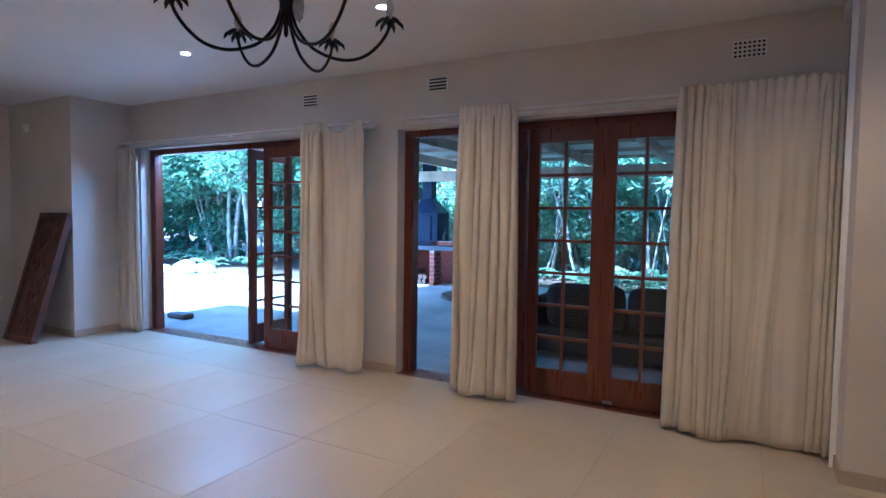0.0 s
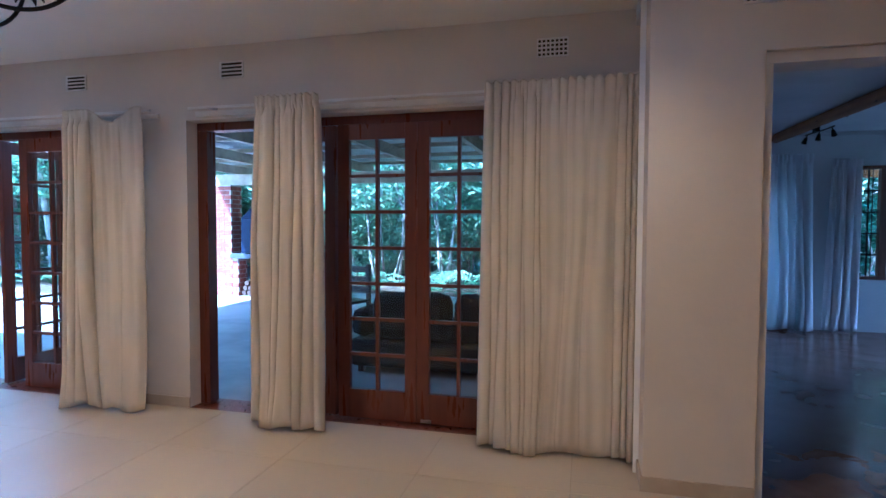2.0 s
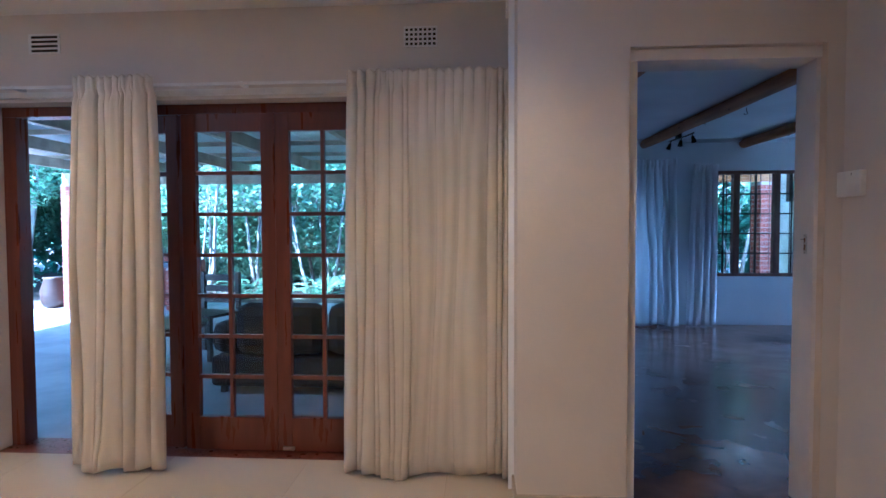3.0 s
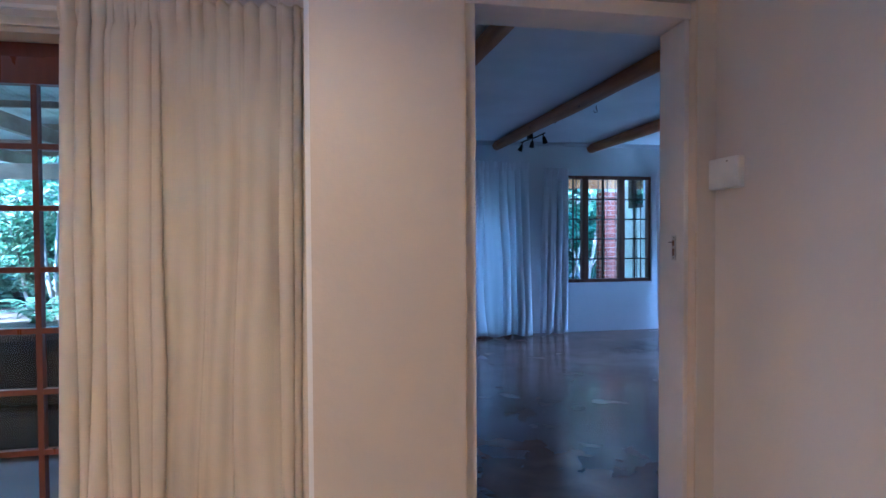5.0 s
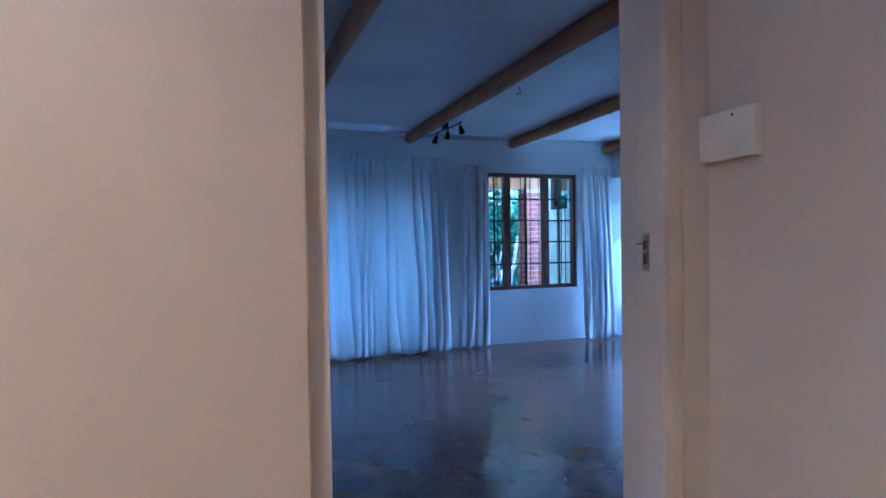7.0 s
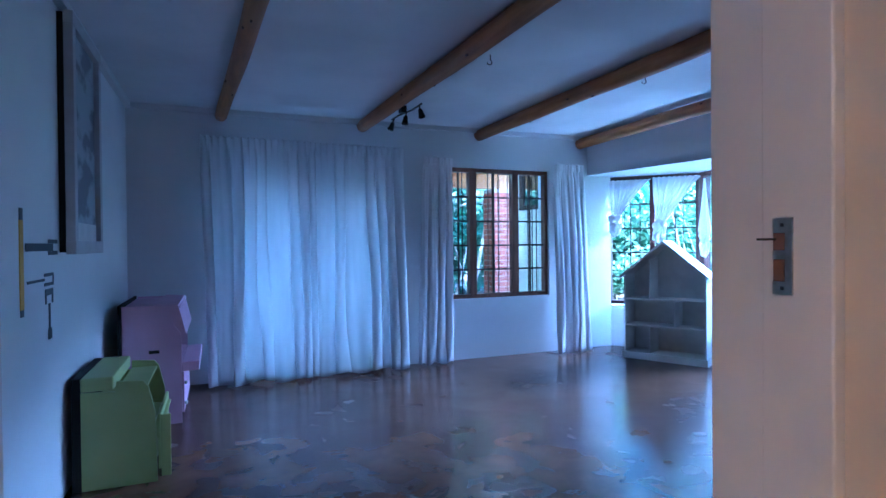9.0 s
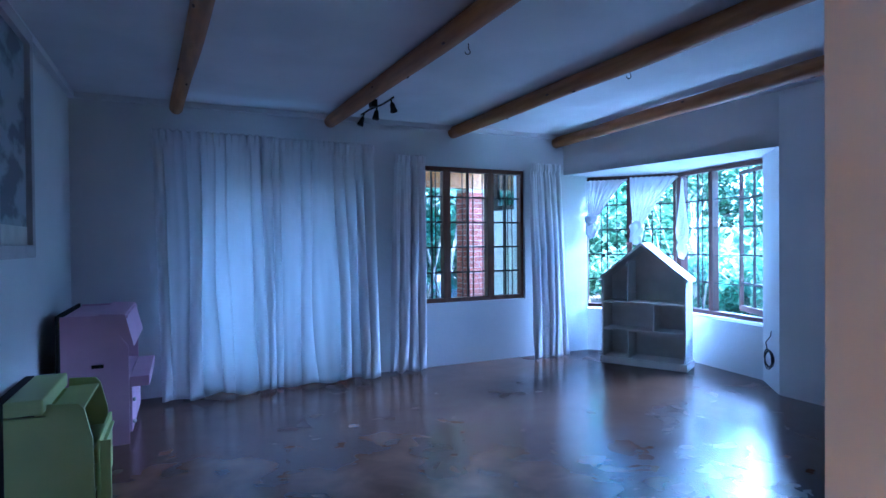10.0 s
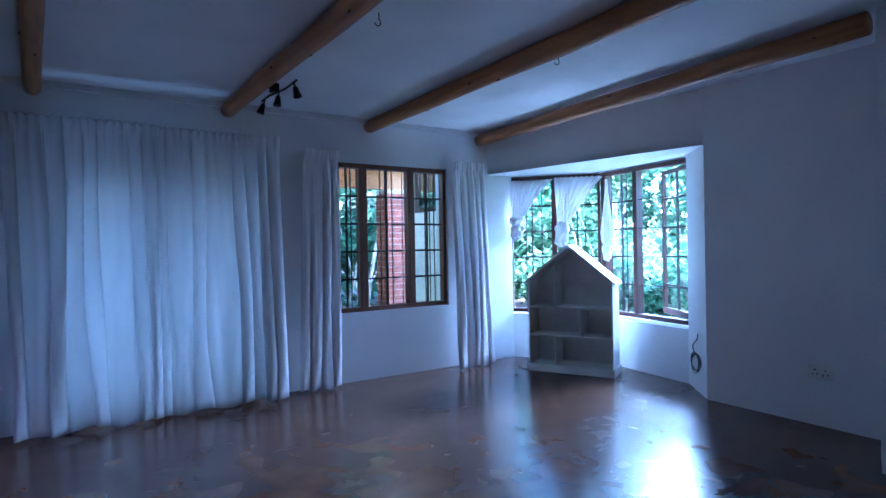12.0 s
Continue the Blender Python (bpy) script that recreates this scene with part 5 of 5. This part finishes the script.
# ---- small knotted bay curtains ----
def knot(bm, rnd, c, r, tail):
    """A bunched cloth knot: a crumpled ball with a crumpled end below it."""
    for cz, sx, sz in ((0, 0.85, 0.95), (-tail, 0.8, 1.15)):
        d = [(Vector((rnd.uniform(-1, 1), rnd.uniform(-1, 1), rnd.uniform(-1, 1))).normalized(), rnd.uniform(4, 11), rnd.uniform(0, 6)) for _ in range(5)]
        new_v = bmesh.ops.create_icosphere(bm, subdivisions=4, radius=1)["verts"]
        for v in new_v:
            n = v.co.normalized()
            k = 1 + sum(0.10 * math.sin(f * n.dot(q) + p) for q, f, p in d)
            v.co = Vector((c[0] + n.x * r * sx * k, c[1] + n.y * r * 0.6 * k, c[2] + cz + n.z * r * sz * k))


def swag(label, m, x_left, x_right, z_top, knot_x, z_knot, seed, r=0.085, tail=0.09):
    """A short curtain gathered from its full top width into a knot."""
    rnd = random.Random(seed)
    cols_, rows_ = 90, 30
    bm = bmesh.new()
    grid = []
    for j in range(rows_ + 1):
        v = j / rows_
        row = []
        for i in range(cols_ + 1):
            u = i / cols_
            xl = x_left + (knot_x - 0.03 - x_left) * v ** 1.6
            xr = x_right + (knot_x + 0.04 - x_right) * v ** 0.8
            x = xl + (xr - xl) * u
            fold = math.sin(2 * math.pi * 8 * u + seed + 0.8 * math.sin(3 * v + 5 * u)) + 0.5 * math.sin(2 * math.pi * 13 * u + 2 * seed)
            y = -0.016 - 0.035 * v - 0.011 * fold * (0.5 + 0.9 * v) * (1 - 0.5 * v)
            row.append(bm.verts.new((x, y, z_top + (z_knot - z_top) * v - 0.03 * math.sin(math.pi * v) * (1 - u) + 0.005 * math.sin(60 * u) * (1 - v))))
        grid.append(row)
    for j in range(rows_):
        for i in range(cols_):
            bm.faces.new((grid[j][i], grid[j + 1][i], grid[j + 1][i + 1], grid[j][i + 1]))
    knot(bm, rnd, (knot_x, -0.06, z_knot - 0.01), r, tail)
    ob = part("bay_curtain", bm, M_WHITECLOTH, smooth=True)
    ob.matrix_world = m
    tagged(ob, label, "curtain", "bay curtains")
    s = ob.modifiers.new("thickness", "SOLIDIFY")
    s.thickness = 0.002
    return ob


SW = "short white bay curtain tied up in a knot"
swag(SW, m1, 0.0, 0.50, 2.045, 0.09, 1.56, 1)
swag(SW, m1, 0.52, 1.07, 2.06, 0.60, 1.47, 2)
bm = bmesh.new()
rk = random.Random(3)
lathe(bm, [(0.012, 2.0), (0.02, 1.86), (0.045, 1.62), (0.07, 1.42), (0.05, 1.30)], (0.16, -0.06, 0), 32)
for v in bm.verts:
    a = math.atan2(v.co.y + 0.06, v.co.x - 0.16)
    k = 1 + 0.18 * math.sin(6 * a + 3 * v.co.z)
    v.co.x, v.co.y = 0.16 + (v.co.x - 0.16) * k, -0.06 + (v.co.y + 0.06) * k * 0.7
knot(bm, rk, (0.16, -0.06, 1.33), 0.075, 0.13)
third = part("bay_curtain", bm, M_WHITECLOTH, smooth=True)
third.matrix_world = m2
tagged(third, "thin white curtain hanging twisted and knotted beside the window", "curtain", "bay curtains")
bm = bmesh.new()
tube(bm, [(0, -0.004, 2.058), (w1 / 2, -0.005, 2.054), (w1, -0.004, 2.058)], 0.003, 6)
rod = part("curtain_wire", bm, M_IRON)
rod.matrix_world = m1
tagged(rod, "thin dark curtain wire across the bay window", "curtain wire")

# ---- track lamp, hooks, socket, cable, cupboard ----
tk = thing("track_light", "small black three-spot ceiling lamp on the beam", "light", pose(3.50, 9.92, 2.425, 0, 0, 6))
bm = bmesh.new()
tube(bm, [(0, -0.32, 0.0), (0.02, -0.1, 0.0), (-0.01, 0.12, -0.005), (0.01, 0.32, 0)], 0.008, 8)
part("bar", bm, M_IRON, tk)
boxes("mount", [(-0.05, 0.0, -0.03, 0.03, -0.01, 0.05)], M_IRON, tk)
for y, tx, ty in ((-0.28, 25, -30), (0.0, -5, 10), (0.28, 5, 20)):
    bm = bmesh.new()
    mm = pose(0.005, y, -0.03, tx, ty, 0)
    tube(bm, [mm @ Vector((0, 0, 0.03)), mm @ Vector((0, 0, 0))], 0.006, 6)
    lathe(bm, [(0.010, 0.0), (0.018, -0.015), (0.022, -0.045), (0.030, -0.075), (0.028, -0.078)], m=mm, sides=14)
    part("spot_head", bm, M_IRON, tk, smooth=True)
for x, y in ((3.56, 8.42), (4.76, 8.41)):
    bm = bmesh.new()
    tube(bm, [(x, y, 2.45), (x, y, 2.418)] + [(x + 0.013 * math.sin(q), y + 0.004 * q, 2.404 + 0.013 * math.cos(q)) for q in (0.2 + 0.6 * k for k in range(9))], 0.003, 6)
    tagged(part("ceiling_hook", bm, M_IRON), "small black metal hook in the beam", "hook")

so = thing("wall_socket", "white double wall socket low on the wall", "socket", pose(XEE, 7.715, 0.325))
boxes("plate", [(-0.012, 0, 0, 0.16, 0, 0.105)], M_WHITEPLASTIC, so, bevel=0.003)
# holes drawn as dark dots, their inner shade put into the colour
for y, z in ((0.045, 0.068), (0.112, 0.068), (0.03, 0.04), (0.06, 0.035), (0.097, 0.04), (0.127, 0.035)):
    boxes("pin_hole", [(-0.0135, -0.0115, y - 0.005, y + 0.005, z - 0.005, z + 0.005)], M_DARK_SHADE, so)
bm = bmesh.new()
cb = Vector((6.72, 8.80, 0.27))
rnd = random.Random(4)
pts = []
for k in range(90):
    q = 2 * math.pi * k / 22
    r = 0.075 + 0.012 * math.sin(k * 0.37)
    pts.append(cb + Vector((-0.02 - 0.012 * math.sin(k * 0.21), -0.01, 0)) + Vector((0.5, 0.8, 0)).normalized() * r * math.cos(q) + Vector((0, 0, r * math.sin(q))))
tube(bm, pts, 0.0045, 6)
tube(bm, [cb + Vector((-0.02, 0, 0.075)), cb + Vector((0.0, 0.03, 0.14)), cb + Vector((-0.01, -0.02, 0.2)), cb + Vector((0.03, 0.0, 0.24))], 0.0045, 6)
tagged(part("cable_coil", bm, material("grey_cable", (0.06, 0.06, 0.065), 0.5), smooth=True), "coiled grey cable hanging under the window ledge", "cable")
cu = thing("wardrobe", "plain pale built-in wardrobe in the corner", "wardrobe", pose(6.0, YD1 + 0.01, 0))
boxes("carcass", [(0.02, XEE - 6.0 - 0.001, 0, 1.30, 0, H2 - 0.001)], M_WHITEWALL, cu)
for k in range(3):
    boxes("door", [(0, 0.0195, k * 0.433 + 0.002, k * 0.433 + 0.431, 0.06, H2 - 0.05)], M_WHITEWALL, cu, bevel=0.002)

# ---- floor tiles of the dining room (pieces) ----
TX, TY, TW, TD = 0.10, 3.93, 0.815, 0.835
floor = bpy.data.objects["floor_bed"]
bmt = bmesh.new()
g_ = 0.0016
box(bmt, g_, TW - g_, g_, TD - g_, -0.0058, 0.0, bevel=0.0008)
tile_mesh = part("tile", bmt, M_TILE, floor).data
first = bpy.data.objects["tile"]
bpy.data.objects.remove(first)
full_tiles = []
for i in range(-9, 5):
    for j in range(-7, 4):
        x, y = TX + i * TW, TY + j * TD
        x0, x1, y0, y1 = max(x, -6.9), min(x + TW, XE), max(y, -1.2), min(y + TD, YA)
        if x1 - x0 < 0.02 or y1 - y0 < 0.02:
            continue
        if x1 > XC and y1 > YD0:
            if x0 < XC - 0.05:
                boxes("tile", [(x0 + g_, XC - g_, YD0 + g_, y1 - g_, -0.0058, 0.0)], M_TILE, floor)
            y1 = YD0
        if y1 - y0 < 0.02:
            continue
        if x1 - x0 > TW - 0.01 and y1 - y0 > TD - 0.01:
            o = new("tile", tile_mesh)
            o.location = (x, y, 0)
            o.parent = floor
        else:
            boxes("tile", [(x0 + g_, x1 - g_, y0 + g_, y1 - g_, -0.0058, 0.0)], M_TILE, floor)

# ---- bricks (pieces), sharing meshes of one size ----
shared = {}
for g, b in BRICKS:
    key = tuple(round(v, 3) for v in (b[1] - b[0], b[3] - b[2], b[5] - b[4]))
    if key not in shared:
        bm = bmesh.new()
        box(bm, 0, key[0], 0, key[1], 0, key[2])
        me = bpy.data.meshes.new("brick")
        bm.to_mesh(me)
        bm.free()
        me.materials.append(M_BRICK)
        shared[key] = me
    o = new("brick", shared[key])
    o.location = (b[0], b[2], b[4])
    o.parent = g
